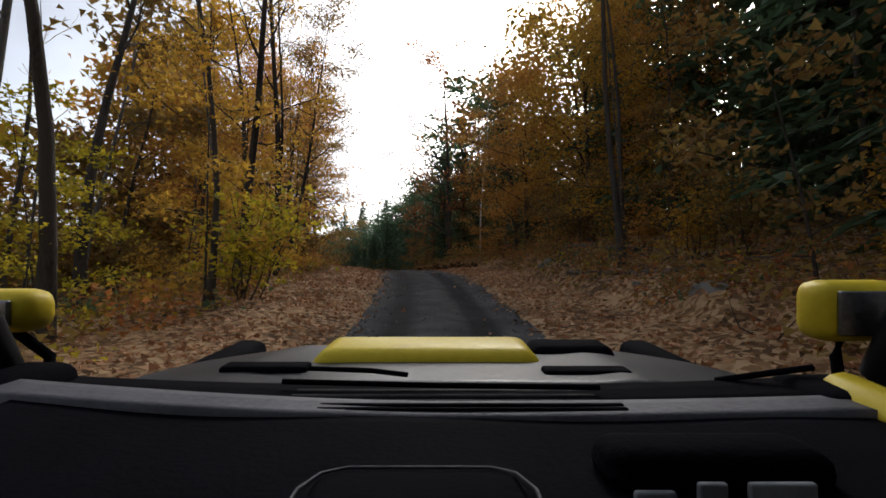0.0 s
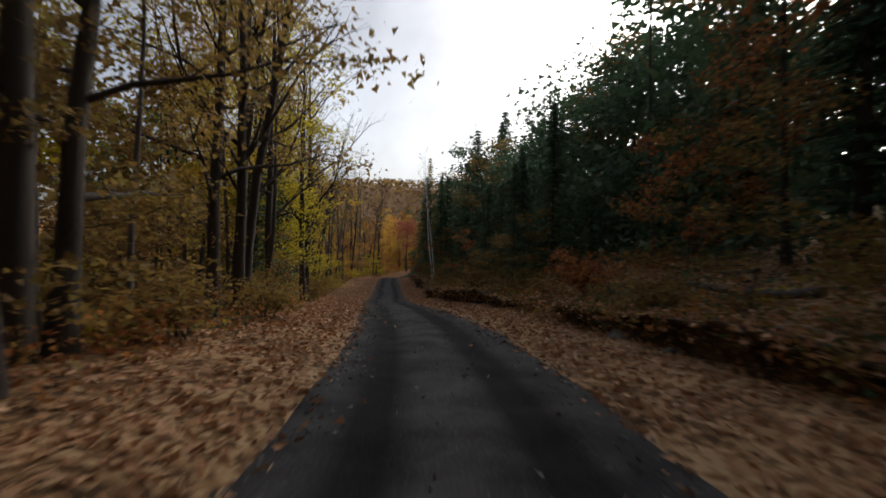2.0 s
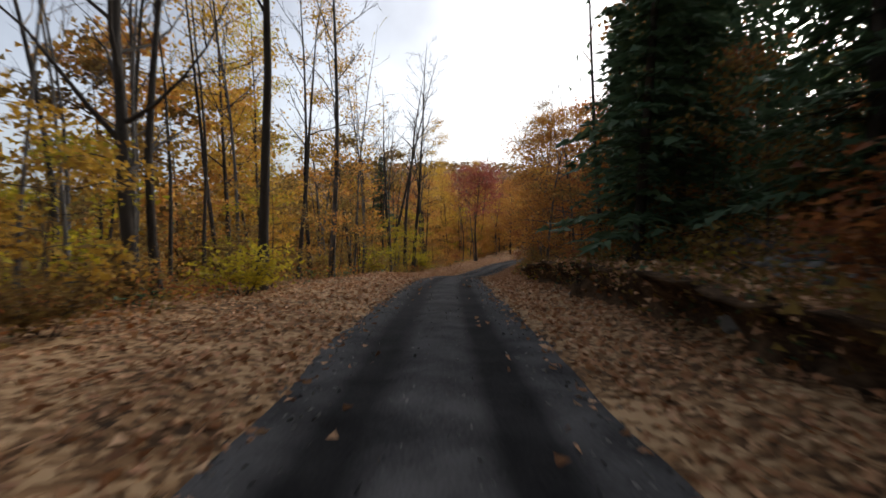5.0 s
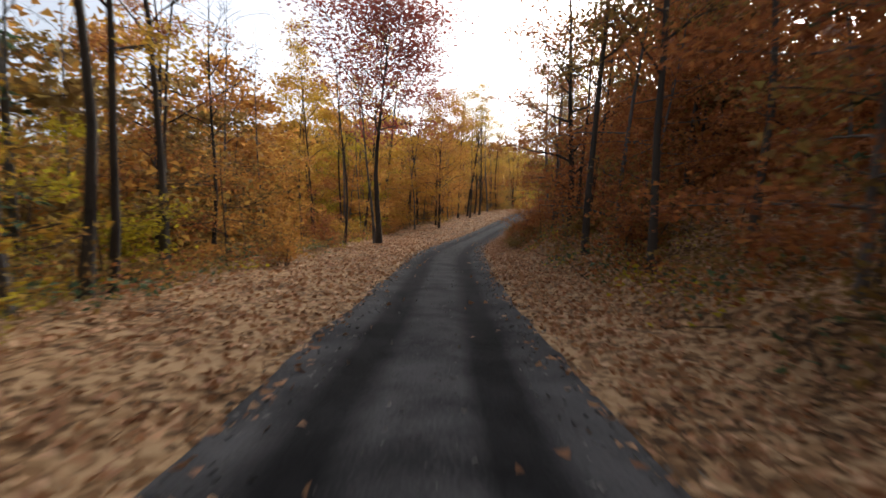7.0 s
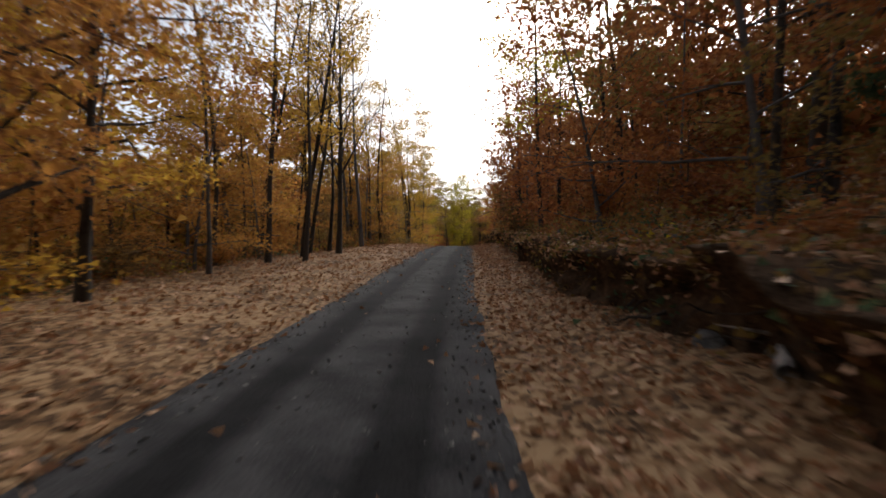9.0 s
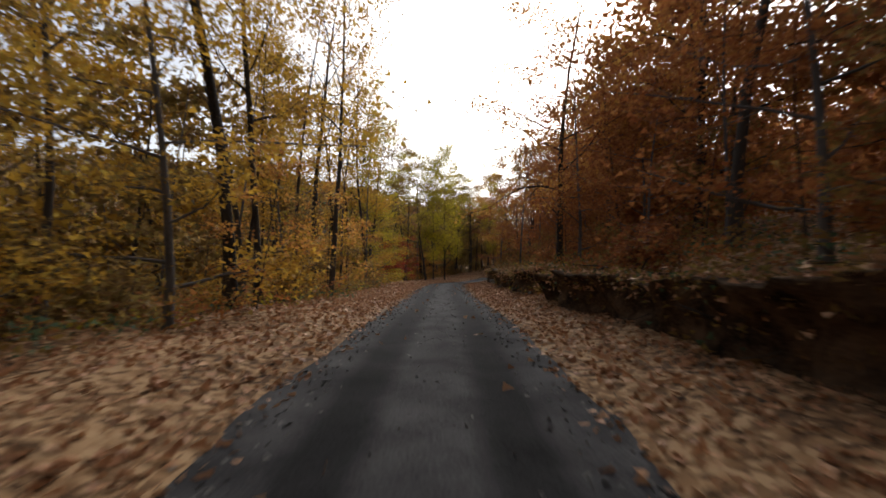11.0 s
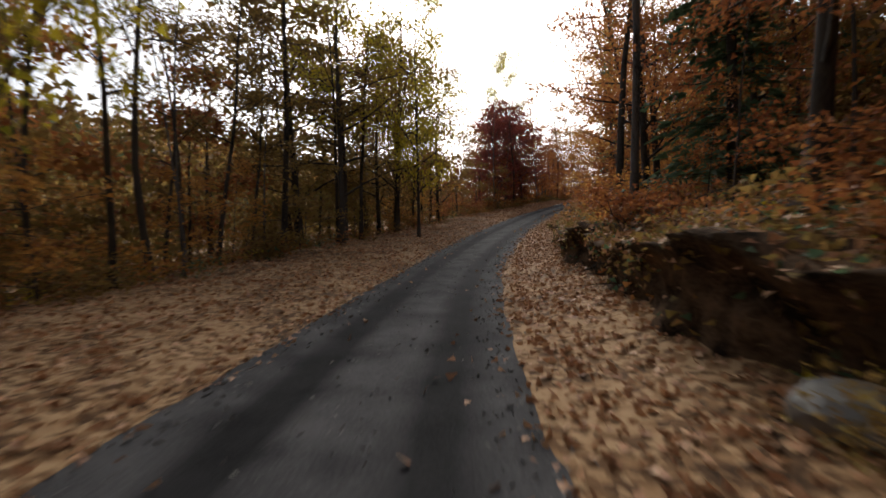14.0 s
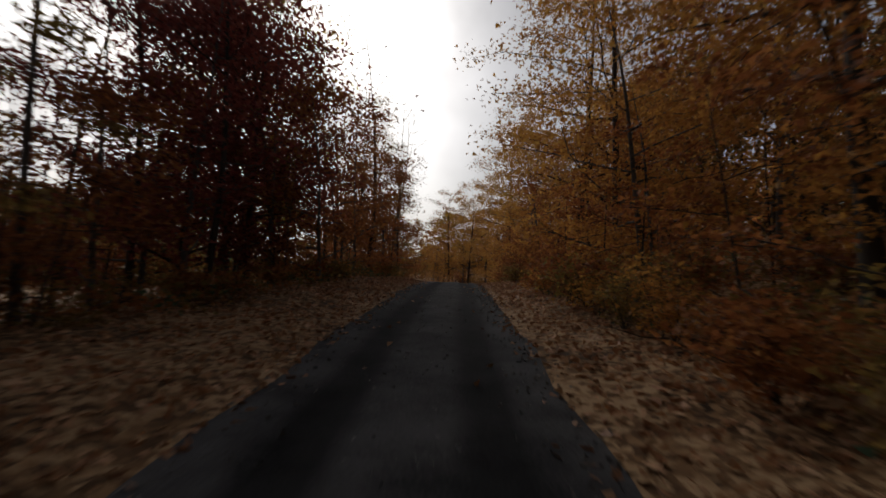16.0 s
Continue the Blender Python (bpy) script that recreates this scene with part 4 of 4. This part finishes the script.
undergrowth("undergrowth", L_BROWN, 130000, 0.95, 0.062, -4, 425, "brown tangled undergrowth below the roadside trees")
undergrowth("undergrowth", L_RUST, 70000, 0.8, 0.06, -4, 425, "rust-coloured bracken below the roadside trees")
undergrowth("undergrowth", L_NEEDLE, 36000, 0.6, 0.06, -4, 425, "dark green ferns and seedlings below the trees")
undergrowth("undergrowth", L_LIME, 7000, 0.5, 0.055, -4, 330, "yellow-green low plants below the trees")
brush = Build()
for k in range(2200):
    sr = rng.uniform(-3, 400)
    ur = rng.uniform(4.2, 12)
    ur = ur if rng.random() < 0.65 else -1.15 * ur - float(wood_edge(sr)) + 5.0
    x, y = (float(v[0]) for v in to_xy(np.array([sr]), np.array([ur])))
    line = bent(rng, (x, y, 0), (rng.normal(), rng.normal(), abs(rng.normal(0, 0.5)) + 0.05), rng.uniform(0.5, 1.9), 0.18, 3)
    line[:, 2] += float(height([x], [y])[0]) + 0.02
    brush.add(tube(line, (0.016, 0.012, 0.009, 0.004), 3))
tagged(new("brushwood", brush.mesh("brushwood", [M_BARK])), "dark dead twigs and branches on the forest floor", "brushwood", kind="stuff")

# ---------------------------------------------------------------- the cut bank: a ragged ledge of earth and roots
M_EARTH = surface("dark_earth", (0.016, 0.011, 0.007), (0.14, 0.086, 0.05), 2.2, 0.95, 1.0, fine=18, sheen=0.05)


def ledge(first, last, lip):
    """The cut face: a hollow at its foot, a ragged lip of turf hanging over it, and back into the slope."""
    s = np.arange(first, last, 0.16)
    q = np.linspace(0, 1, 15)
    A, B = (m.ravel() for m in np.meshgrid(s, q, indexing="ij"))
    wander = bank_wander(A)
    foot, top = height(*to_xy(A, 3.4 + wander)), height(*to_xy(A, 5.6 + wander))
    rise = np.clip(B / 0.75, 0, 1)
    back = np.clip((B - 0.75) / 0.25, 0, 1)
    z = foot - 0.15 + (top + 0.06 - foot + 0.15) * rise - 0.22 * back
    bulge = np.array([noise.fractal(Vector((a * 0.5, h * 0.9, first)), 0.8, 2.1, 4) for a, h in zip(A, z)])
    crag = np.array([noise.fractal(Vector((a * 1.9, h * 3.2, last)), 0.9, 2.0, 4) for a, h in zip(A, z)])
    ends = step(0, 3, A - first) * step(0, 3, last - A)
    u = 4.0 + wander + 0.22 * np.sin(np.pi * rise) * (1 - back) - lip * rise ** 3 * (0.6 + 0.8 * bulge) * (1 - back) + 1.9 * back - (0.24 * bulge + 0.13 * crag) * (1 - back)
    u = np.where(ends < 1, u + 0.5 * (1 - ends), u)
    z = z + (0.10 * bulge + 0.09 * crag) * rise * (1 - back) - 0.3 * (1 - ends)
    x, y = to_xy(A, u)
    i = np.arange(len(A)).reshape(len(s), len(q))
    quads = np.stack([i[:-1, :-1], i[1:, :-1], i[1:, 1:], i[:-1, 1:]], -1).reshape(-1, 4)
    ob = new("bank", mesh_from("bank", np.stack([x, y, z], 1), quads, [M_EARTH], True))
    tagged(ob, "dark cut bank of bare earth and roots", "bank", kind="structure")


for first, last, lip in ((28, 58, 0.2), (60, 136, 0.42), (184, 262, 0.3), (262, 350, 0.4)):
    ledge(first, last, lip)
for mat, n, label in ((L_BROWN, 42000, "brown leaves and dead fern hanging over the bank"), (L_LITTER, 46000, "dry fallen leaves caught on the bank"), (L_NEEDLE, 9000, "dark green moss and seedlings on the bank")):
    cs = rng.choice([0, 1, 2, 3], n, p=[0.12, 0.33, 0.27, 0.28])
    ls = np.array([28, 60, 184, 262])[cs] + rng.random(n) * np.array([30, 76, 78, 88])[cs]
    tuft = np.floor(ls * 1.6)
    ls = ls * 0.35 + 0.65 * (tuft + 0.5 + 0.3 * np.sin(tuft * 12.7)) / 1.6 + rng.normal(0, 0.14, n)
    lu = 3.75 + bank_wander(ls) + 2.2 * rng.beta(1.1, 1.5, n)
    lx, ly = to_xy(ls, lu)
    tops = height(*to_xy(ls, 5.6 + bank_wander(ls)))
    lz = np.where(lu - bank_wander(ls) < 4.9, tops - rng.exponential(0.16, n), height(lx, ly)) + rng.uniform(0, 0.2, n)
    v, f = leaf_tris(rng, np.stack([lx, ly, lz], 1), 0.055)
    tagged(new("bank_growth", mesh_from("bank_growth", v, f, [mat], False)), label, "undergrowth", kind="stuff")
roots = Build()
for k in range(700):
    sr = [rng.uniform(60, 136), rng.uniform(184, 262), rng.uniform(262, 352)][k % 3]
    u0 = rng.uniform(4.4, 5.2)
    x, y = (float(v[0]) for v in to_xy(np.array([sr]), np.array([u0])))
    _, _, _, tx, ty, nx, ny = (float(a[0]) for a in along(np.array([sr])))
    g = rng.normal(0, 0.8)
    line = bent(rng, (x, y, float(height([x], [y])[0]) + 0.25), (-nx + tx * g, -ny + ty * g, -0.35), rng.uniform(0.4, 1.2), 0.3, 4)
    roots.add(tube(line, np.linspace(rng.uniform(0.012, 0.035), 0.005, 5), 4))
tagged(new("bank_roots", roots.mesh("bank_roots", [M_BARK])), "bare dark roots hanging from the cut bank", "roots", kind="stuff")

# ---------------------------------------------------------------- rocks, logs and stumps on the bank


def rock_mesh(seed):
    r = np.random.default_rng(seed)
    bm = bmesh.new()
    bmesh.ops.create_icosphere(bm, subdivisions=3, radius=1.0)
    cut = r.normal(size=(9, 3))
    cut /= np.linalg.norm(cut, axis=1)[:, None]
    dist = r.uniform(0.55, 0.9, 9)
    for v in bm.verts:
        p = np.array(v.co)
        for c, d in zip(cut, dist):
            over = p @ c - d
            if over > 0:
                p = p - c * over * 0.92
        v.co = p * (1 + 0.05 * noise.noise(Vector(p * 3)))
    me = bpy.data.meshes.new("rock")
    for face in bm.faces:
        face.smooth = False
    bm.to_mesh(me)
    bm.free()
    me.materials.append(M_ROCK)
    return me


ROCKS = [rock_mesh(k) for k in range(4)]
first_rock = None
for k in range(260):
    lo, hi = [(60, 125), (185, 250), (265, 345), (0, 60)][int(rng.choice(4, p=[0.35, 0.25, 0.3, 0.1]))]
    sr, ur = rng.uniform(lo, hi), rng.uniform(4.0, 7.0)
    x, y = (float(v[0]) for v in to_xy(np.array([sr]), np.array([ur])))
    size = float(0.12 + 0.38 * rng.beta(1.2, 2.2))
    ob = tagged(new("rock", ROCKS[k % 4]), "grey mossy rock half sunk in the leafy bank", "rock", "rocks on the bank")
    ob.matrix_basis = pose(x, y, float(height([x], [y])[0]) - size * 0.12, *(float(a) for a in rng.uniform(0, 40, 2)), float(rng.uniform(0, 360))) @ Matrix.Diagonal((size * 1.4, size, size * 0.75, 1))


def log_mesh(seed, length, girth):
    r = np.random.default_rng(seed)
    w = Build()
    line = bent(r, (0, 0, 0), (1, 0, 0.03), length, 0.05, 7)
    w.add(tube(line, np.linspace(girth, girth * 0.55, 8), 8))
    for _ in range(5):
        k = r.integers(2, 7)
        w.add(tube(bent(r, line[k], (r.normal(), r.normal(), 0.6), r.uniform(0.3, 1.0), 0.15, 3), (0.03, 0.022, 0.014, 0.006), 4))
    return w.mesh("fallen_log", [M_GREYBARK])


white_log = tagged(new("birch_log", log_mesh(210, 3.0, 0.09)), "white birch log lying across the leafy bank", "log", "fallen logs")
own_material(white_log, M_BIRCH)
x, y = (float(v[0]) for v in to_xy(np.array([203.5]), np.array([4.3])))
white_log.matrix_basis = pose(x, y, float(height([x], [y])[0]) + 0.12, 0, -9, 52)
LOGS = [log_mesh(200 + k, 2.5 + k, 0.07 + 0.025 * k) for k in range(4)]
for k in range(56):
    lo, hi = [(65, 128), (190, 245), (270, 345), (10, 60)][int(rng.choice(4, p=[0.45, 0.2, 0.25, 0.1]))]
    sr, ur = rng.uniform(lo, hi), rng.uniform(6.0, 10.0)
    x, y = (float(v[0]) for v in to_xy(np.array([sr]), np.array([ur])))
    ob = tagged(new("fallen_log", LOGS[k % 4]), "grey broken log lying on the leafy bank", "log", "fallen logs")
    _, _, _, tx, ty, _, _ = (float(a[0]) for a in along(np.array([sr])))
    turn = math.atan2(ty, tx) + float(rng.normal(0, 0.35))
    ln = 2.5 + k % 4
    rise = float(height([x + ln * math.cos(turn)], [y + ln * math.sin(turn)])[0]) - float(height([x], [y])[0])
    ob.matrix_basis = pose(x, y, float(height([x], [y])[0]) + 0.05, 0, -math.degrees(math.atan2(rise, ln)), math.degrees(turn))


# ---------------------------------------------------------------- fallen leaves
n = 260000
ls = rng.uniform(-5, 385, n)
lu = (0.6 + 6.5 * rng.beta(1.25, 1.9, n)) * np.where(rng.random(n) < 0.5, -1, 1)
lu = np.where(lu < -2.2, -2.2 + (lu + 2.2) * (wood_edge(ls) - 2.2) / 2.8, lu)
keep = (np.abs(lu) > 2.1) | (rng.random(n) < np.clip((np.abs(lu) - 1.35) * 0.8, 0.015, 1))
ls, lu = ls[keep], lu[keep]
lx, ly = to_xy(ls, lu)
lz = np.where(np.abs(lu) < 2.0, np.interp(ls, S, LINE[:, 2]) + 0.02, height(lx, ly) + 0.03)
v, f = leaf_tris(rng, np.stack([lx, ly, lz], 1), 0.055, 0.3)
litter = new("fallen_leaves", mesh_from("fallen_leaves", v, f, [L_LITTER], False))
tagged(litter, "dry tan and brown fallen leaves along the verges", "leaves", kind="stuff")

n = 26000
ls = rng.uniform(0, 375, n)
lu = np.where(rng.random(n) < 0.7, (1.55 + rng.normal(0, 0.22, n)) * np.where(rng.random(n) < 0.5, -1, 1), rng.normal(0, 0.25, n))
lx, ly = to_xy(ls, lu)
lz = np.interp(ls, S, LINE[:, 2]) + 0.02
v, f = leaf_tris(rng, np.stack([lx, ly, lz], 1), 0.03, 0.8)
tagged(new("loose_gravel", mesh_from("loose_gravel", v, f, [M_ROCK], False)), "loose grey gravel along the road's edges and crown", "gravel", kind="stuff")

# ---------------------------------------------------------------- the vehicle, standing where the drive begins
M_PAINT = surface("matt_black_paint", (0.010, 0.011, 0.014), (0.02, 0.021, 0.026), 2.0, 0.42, 0.05, fine=60, sheen=0.35)
M_YELLOW = surface("yellow_paint", (0.66, 0.48, 0.025), (0.80, 0.60, 0.04), 3.0, 0.45, 0.05, fine=40)
M_TRIM = surface("black_plastic", (0.003, 0.003, 0.0042), (0.006, 0.006, 0.009), 6.0, 0.85, 0.15, fine=90)
M_TRIM.node_tree.nodes["Principled BSDF"].inputs["Specular IOR Level"].default_value = 0.02
M_STRIP = surface("grey_plastic", (0.085, 0.083, 0.092), (0.14, 0.137, 0.15), 5.0, 0.6, 0.1, fine=80)
M_RUBBER = surface("rubber", (0.01, 0.01, 0.01), (0.03, 0.03, 0.03), 8.0, 0.8, 0.2, fine=60)
M_STEEL = surface("wheel_steel", (0.12, 0.12, 0.125), (0.25, 0.25, 0.26), 8.0, 0.4, 0.05, metal=0.8)
M_DIAL = surface("pale_dial", (0.35, 0.36, 0.37), (0.5, 0.5, 0.52), 9.0, 0.5, 0.0)

vehicle = tagged(new("off_road_vehicle"), "black off-road vehicle with yellow bonnet scoop on the gravel road", "vehicle")
vehicle.matrix_basis = pose(0, 0, EYE, 5.85, 0.44, 0) @ Matrix.Translation((0, 0, -EYE))
DROP = EYE


def rounded(name, lo, hi, mat, edge=0.02, parent=vehicle, label="", taper=1.0, segments=3):
    """A block between two corners, seen from the driver's eye, with rounded edges; taper narrows its top."""
    bm = bmesh.new()
    bmesh.ops.create_cube(bm, size=1.0)
    lo, hi = np.array(lo, float), np.array(hi, float)
    for v in bm.verts:
        q = np.array(v.co) + 0.5
        if q[2] > 0.5:
            q[:2] = 0.5 + (q[:2] - 0.5) * taper
        v.co = lo + q * (hi - lo) + np.array([0, 0, DROP])
    bmesh.ops.bevel(bm, geom=list(bm.edges), offset=edge, segments=segments, affect="EDGES", profile=0.5)
    me = bpy.data.meshes.new(name)
    bm.to_mesh(me)
    bm.free()
    me.materials.append(mat)
    for p in me.polygons:
        p.use_smooth = True
    return part(name, me, parent, label)


def sheet(name, xs, ys, top, thick, mat, parent=vehicle, label=""):
    """A curved panel of some thickness: top(x, y) is its height below or above the eye."""
    X, Y = np.meshgrid(xs, ys, indexing="ij")
    Z = top(X, Y) + DROP
    n = X.size
    v = np.vstack([np.stack([X.ravel(), Y.ravel(), Z.ravel()], 1), np.stack([X.ravel(), Y.ravel(), Z.ravel() - thick], 1)])
    i = np.arange(n).reshape(X.shape)
    f = [np.stack([i[:-1, :-1], i[1:, :-1], i[1:, 1:], i[:-1, 1:]], -1).reshape(-1, 4)]
    f.append(f[0][:, ::-1] + n)
    ring = np.concatenate([i[:, 0], i[-1, 1:], i[-2::-1, -1], i[0, -2:0:-1]])
    nx = np.roll(ring, -1)
    f.append(np.stack([nx, ring, ring + n, nx + n], 1))
    return part(name, mesh_from(name, v, np.vstack(f), [mat]), parent, label)


def rod(name, points, radius, mat, parent=vehicle, label="", sides=12):
    v, f = tube(np.array(points, float) + np.array([0, 0, DROP]), np.full(len(points), radius), sides)
    return part(name, mesh_from(name, v, f, [mat]), parent, label)


bonnet = sheet("bonnet", np.linspace(-0.87, 0.87, 29), np.linspace(1.03, 2.28, 24),
               lambda x, y: -0.30 - 0.05 * (y - 1.03) - 0.10 * np.clip(y - 1.3, 0, 2) ** 1.5 - 0.05 * np.abs(x / 0.87) ** 3 + 0.012 * np.exp(-((np.abs(x + 0.04) - 0.5) / 0.07) ** 2) * (y < 1.9),
               0.03, M_PAINT, label="matt black bonnet")
rounded("bonnet_scoop", (-0.388, 1.285, -0.345), (0.294, 1.53, -0.279), M_YELLOW, 0.03, bonnet, "yellow bonnet scoop", 0.86)
rounded("air_intake", (0.27, 1.46, -0.36), (0.555, 1.62, -0.307), M_TRIM, 0.022, bonnet, "black air intake beside the scoop", 0.85)
rounded("bonnet_vent", (-0.565, 1.17, -0.33), (-0.345, 1.235, -0.296), M_TRIM, 0.008, bonnet)
rounded("bonnet_vent", (0.25, 1.14, -0.33), (0.465, 1.20, -0.298), M_TRIM, 0.008, bonnet)
cowl = sheet("cowl", np.linspace(-0.86, 0.86, 17), np.linspace(0.89, 1.025, 4), lambda x, y: -0.299 + 0.02 * (x / 0.8) ** 2, 0.04, M_TRIM, label="black cowl panel below the windscreen")
for q in range(3):
    rounded("cowl_slot", (-0.42, 0.905 + 0.035 * q, -0.31), (0.37, 0.922 + 0.035 * q, -0.296), M_RUBBER, 0.004, cowl)
rod("wiper", [(-0.34, 0.99, -0.281), (0.0, 0.965, -0.282), (0.32, 0.955, -0.283)], 0.006, M_TRIM)
rod("wiper", [(-0.31, 1.08, -0.276), (-0.16, 1.07, -0.279), (-0.08, 1.05, -0.283)], 0.006, M_TRIM)
rod("wiper_arm", [(0.60, 1.03, -0.29), (0.70, 0.99, -0.262), (0.78, 0.985, -0.25)], 0.007, M_TRIM)
dashboard = sheet("dashboard", np.linspace(-0.74, 0.74, 31), np.linspace(0.26, 0.80, 22),
                  lambda x, y: -0.292 + 0.03 * np.abs(np.minimum(x, 0) / 0.74) ** 2 - 0.5 * np.clip(0.42 - y, 0, 1) + 0.004 * np.sin(9 * x + 3 * y), 0.05, M_TRIM, label="black dashboard top")
sheet("windscreen_strip", np.linspace(-0.80, 0.745, 25), np.linspace(0.80, 0.885, 5), lambda x, y: -0.288 + 0.042 * np.clip(-x / 0.8, 0, 1) ** 1.6 + 0.012 * np.clip(x / 0.75, 0, 1) ** 2, 0.04, M_STRIP, dashboard, "grey strip along the foot of the windscreen")
rounded("defroster_slot", (-0.40, 0.826, -0.30), (0.33, 0.838, -0.2825), M_TRIM, 0.003, dashboard)
rounded("defroster_slot", (-0.40, 0.848, -0.30), (0.33, 0.860, -0.2825), M_TRIM, 0.003, dashboard)
rounded("centre_panel", (-0.165, 0.36, -0.33), (0.105, 0.60, -0.276), M_TRIM, 0.03, dashboard, "rounded black panel in the middle")
# A thin grey line along the panel's rounded edge.
rod("panel_seam", [(-0.165, 0.40, -0.272), (-0.166, 0.53, -0.273), (-0.15, 0.575, -0.276), (-0.12, 0.592, -0.277), (0.06, 0.592, -0.277), (0.09, 0.575, -0.276), (0.106, 0.53, -0.273), (0.108, 0.40, -0.272)], 0.0022, M_STRIP, dashboard, "thin grey line round the panel")
binnacle = rounded("instrument_binnacle", (0.20, 0.56, -0.31), (0.49, 0.66, -0.250), M_TRIM, 0.03, dashboard, "black hood over the instruments")
for x0, x1, z0 in ((0.225, 0.275, -0.285), (0.30, 0.335, -0.275), (0.36, 0.44, -0.275)):
    rounded("dial", (x0, 0.545, -0.36), (x1, 0.555, z0), M_DIAL, 0.004, binnacle, "pale instrument dial")
rounded("dash_end", (0.70, 0.84, -0.40), (0.90, 1.04, -0.268), M_TRIM, 0.04, dashboard, "rounded black end of the dashboard")
rounded("dash_end", (-0.93, 0.84, -0.40), (-0.79, 1.04, -0.242), M_TRIM, 0.04, dashboard, "rounded black end of the dashboard")
for sx, out, edge, lo, hi in ((1, 0.785, 0.815, -0.205, -0.07), (-1, 0.82, 0.895, -0.185, -0.09)):
    mirror = rounded("wing_mirror", (min(sx * edge, sx * (edge + 0.2)), 1.00, lo), (max(sx * edge, sx * (edge + 0.2)), 1.10, hi), M_YELLOW, 0.035, vehicle, "yellow wing mirror housing")
    rounded("mirror_glass", (min(sx * (edge + 0.03), sx * (edge + 0.17)), 0.99, lo + 0.02), (max(sx * (edge + 0.03), sx * (edge + 0.17)), 1.003, hi - 0.02), M_STEEL, 0.004, mirror, "small mirror pane")
    rod("mirror_arm", [(sx * 0.87, 1.02, -0.32), (sx * 0.875, 1.04, -0.24), (sx * (edge + 0.08), 1.05, lo + 0.01)], 0.012, M_TRIM, mirror)
    rod("cage_tube", [(sx * (out + 0.03), 0.55, -0.42), (sx * (out + 0.01), 0.70, -0.35), (sx * (out + 0.005), 0.84, -0.30), (sx * (out + 0.03), 0.95, -0.30)], 0.05, M_YELLOW, label="yellow padded cage tube")
    rod("windscreen_pillar", [(sx * 0.935, 1.0, -0.27), (sx * 0.90, 0.80, 0.10), (sx * 0.84, 0.60, 0.40)], 0.035, M_PAINT)
    rounded("front_wing", (sx * 0.89 - 0.075, 1.0, -0.74), (sx * 0.89 + 0.075, 2.2, -0.42), M_TRIM, 0.05)
    rounded("door", (sx * 0.90 - 0.04, -0.35, -1.25), (sx * 0.90 + 0.04, 0.98, -0.28), M_PAINT, 0.03)
    rounded("rear_side", (sx * 0.90 - 0.04, -1.75, -1.15), (sx * 0.90 + 0.04, -0.36, 0.38), M_PAINT, 0.03)
    rounded("headlamp", (sx * 0.62 - 0.1, 2.20, -0.74), (sx * 0.62 + 0.1, 2.29, -0.55), M_DIAL, 0.04, label="round clear headlamp")
    for yy in (1.62, -1.15):
        tyre = Build()
        a = np.linspace(0, 2 * np.pi, 33)
        tyre.add(tube(np.stack([0 * a + sx * 0.80, yy + 0.31 * np.cos(a), -EYE + 0.42 + DROP + 0.31 * np.sin(a)], 1), np.full(33, 0.115), 10))
        wheel = part("wheel", tyre.mesh("wheel", [M_RUBBER]), vehicle, "black off-road tyre")
        bm = bmesh.new()
        bmesh.ops.create_cone(bm, cap_ends=True, segments=24, radius1=0.22, radius2=0.20, depth=0.14,
                              matrix=Matrix.Translation((sx * 0.80, yy, 0.42 - EYE + DROP)) @ Matrix.Rotation(radians(90), 4, "Y"))
        rim = bpy.data.meshes.new("rim")
        bm.to_mesh(rim)
        bm.free()
        rim.materials.append(M_STEEL)
        part("rim", rim, wheel, "grey steel rim")
# Out of view; its front edge reaches forward to shade the dashboard.
rounded("roof", (-0.92, -1.75, 0.38), (0.92, 0.62, 0.46), M_PAINT, 0.03)
rounded("grille", (-0.5, 2.2, -0.85), (0.5, 2.27, -0.55), M_TRIM, 0.02)
rounded("bumper", (-0.9, 2.25, -1.2), (0.9, 2.42, -0.98), M_TRIM, 0.04)
rounded("floor_pan", (-0.86, -1.75, -1.3), (0.86, 2.2, -1.2), M_TRIM, 0.03)
rounded("tailgate", (-0.86, -1.80, -1.15), (0.86, -1.74, 0.38), M_PAINT, 0.02)
rounded("bulkhead", (-0.82, 0.92, -1.2), (0.82, 0.98, -0.36), M_TRIM, 0.02)
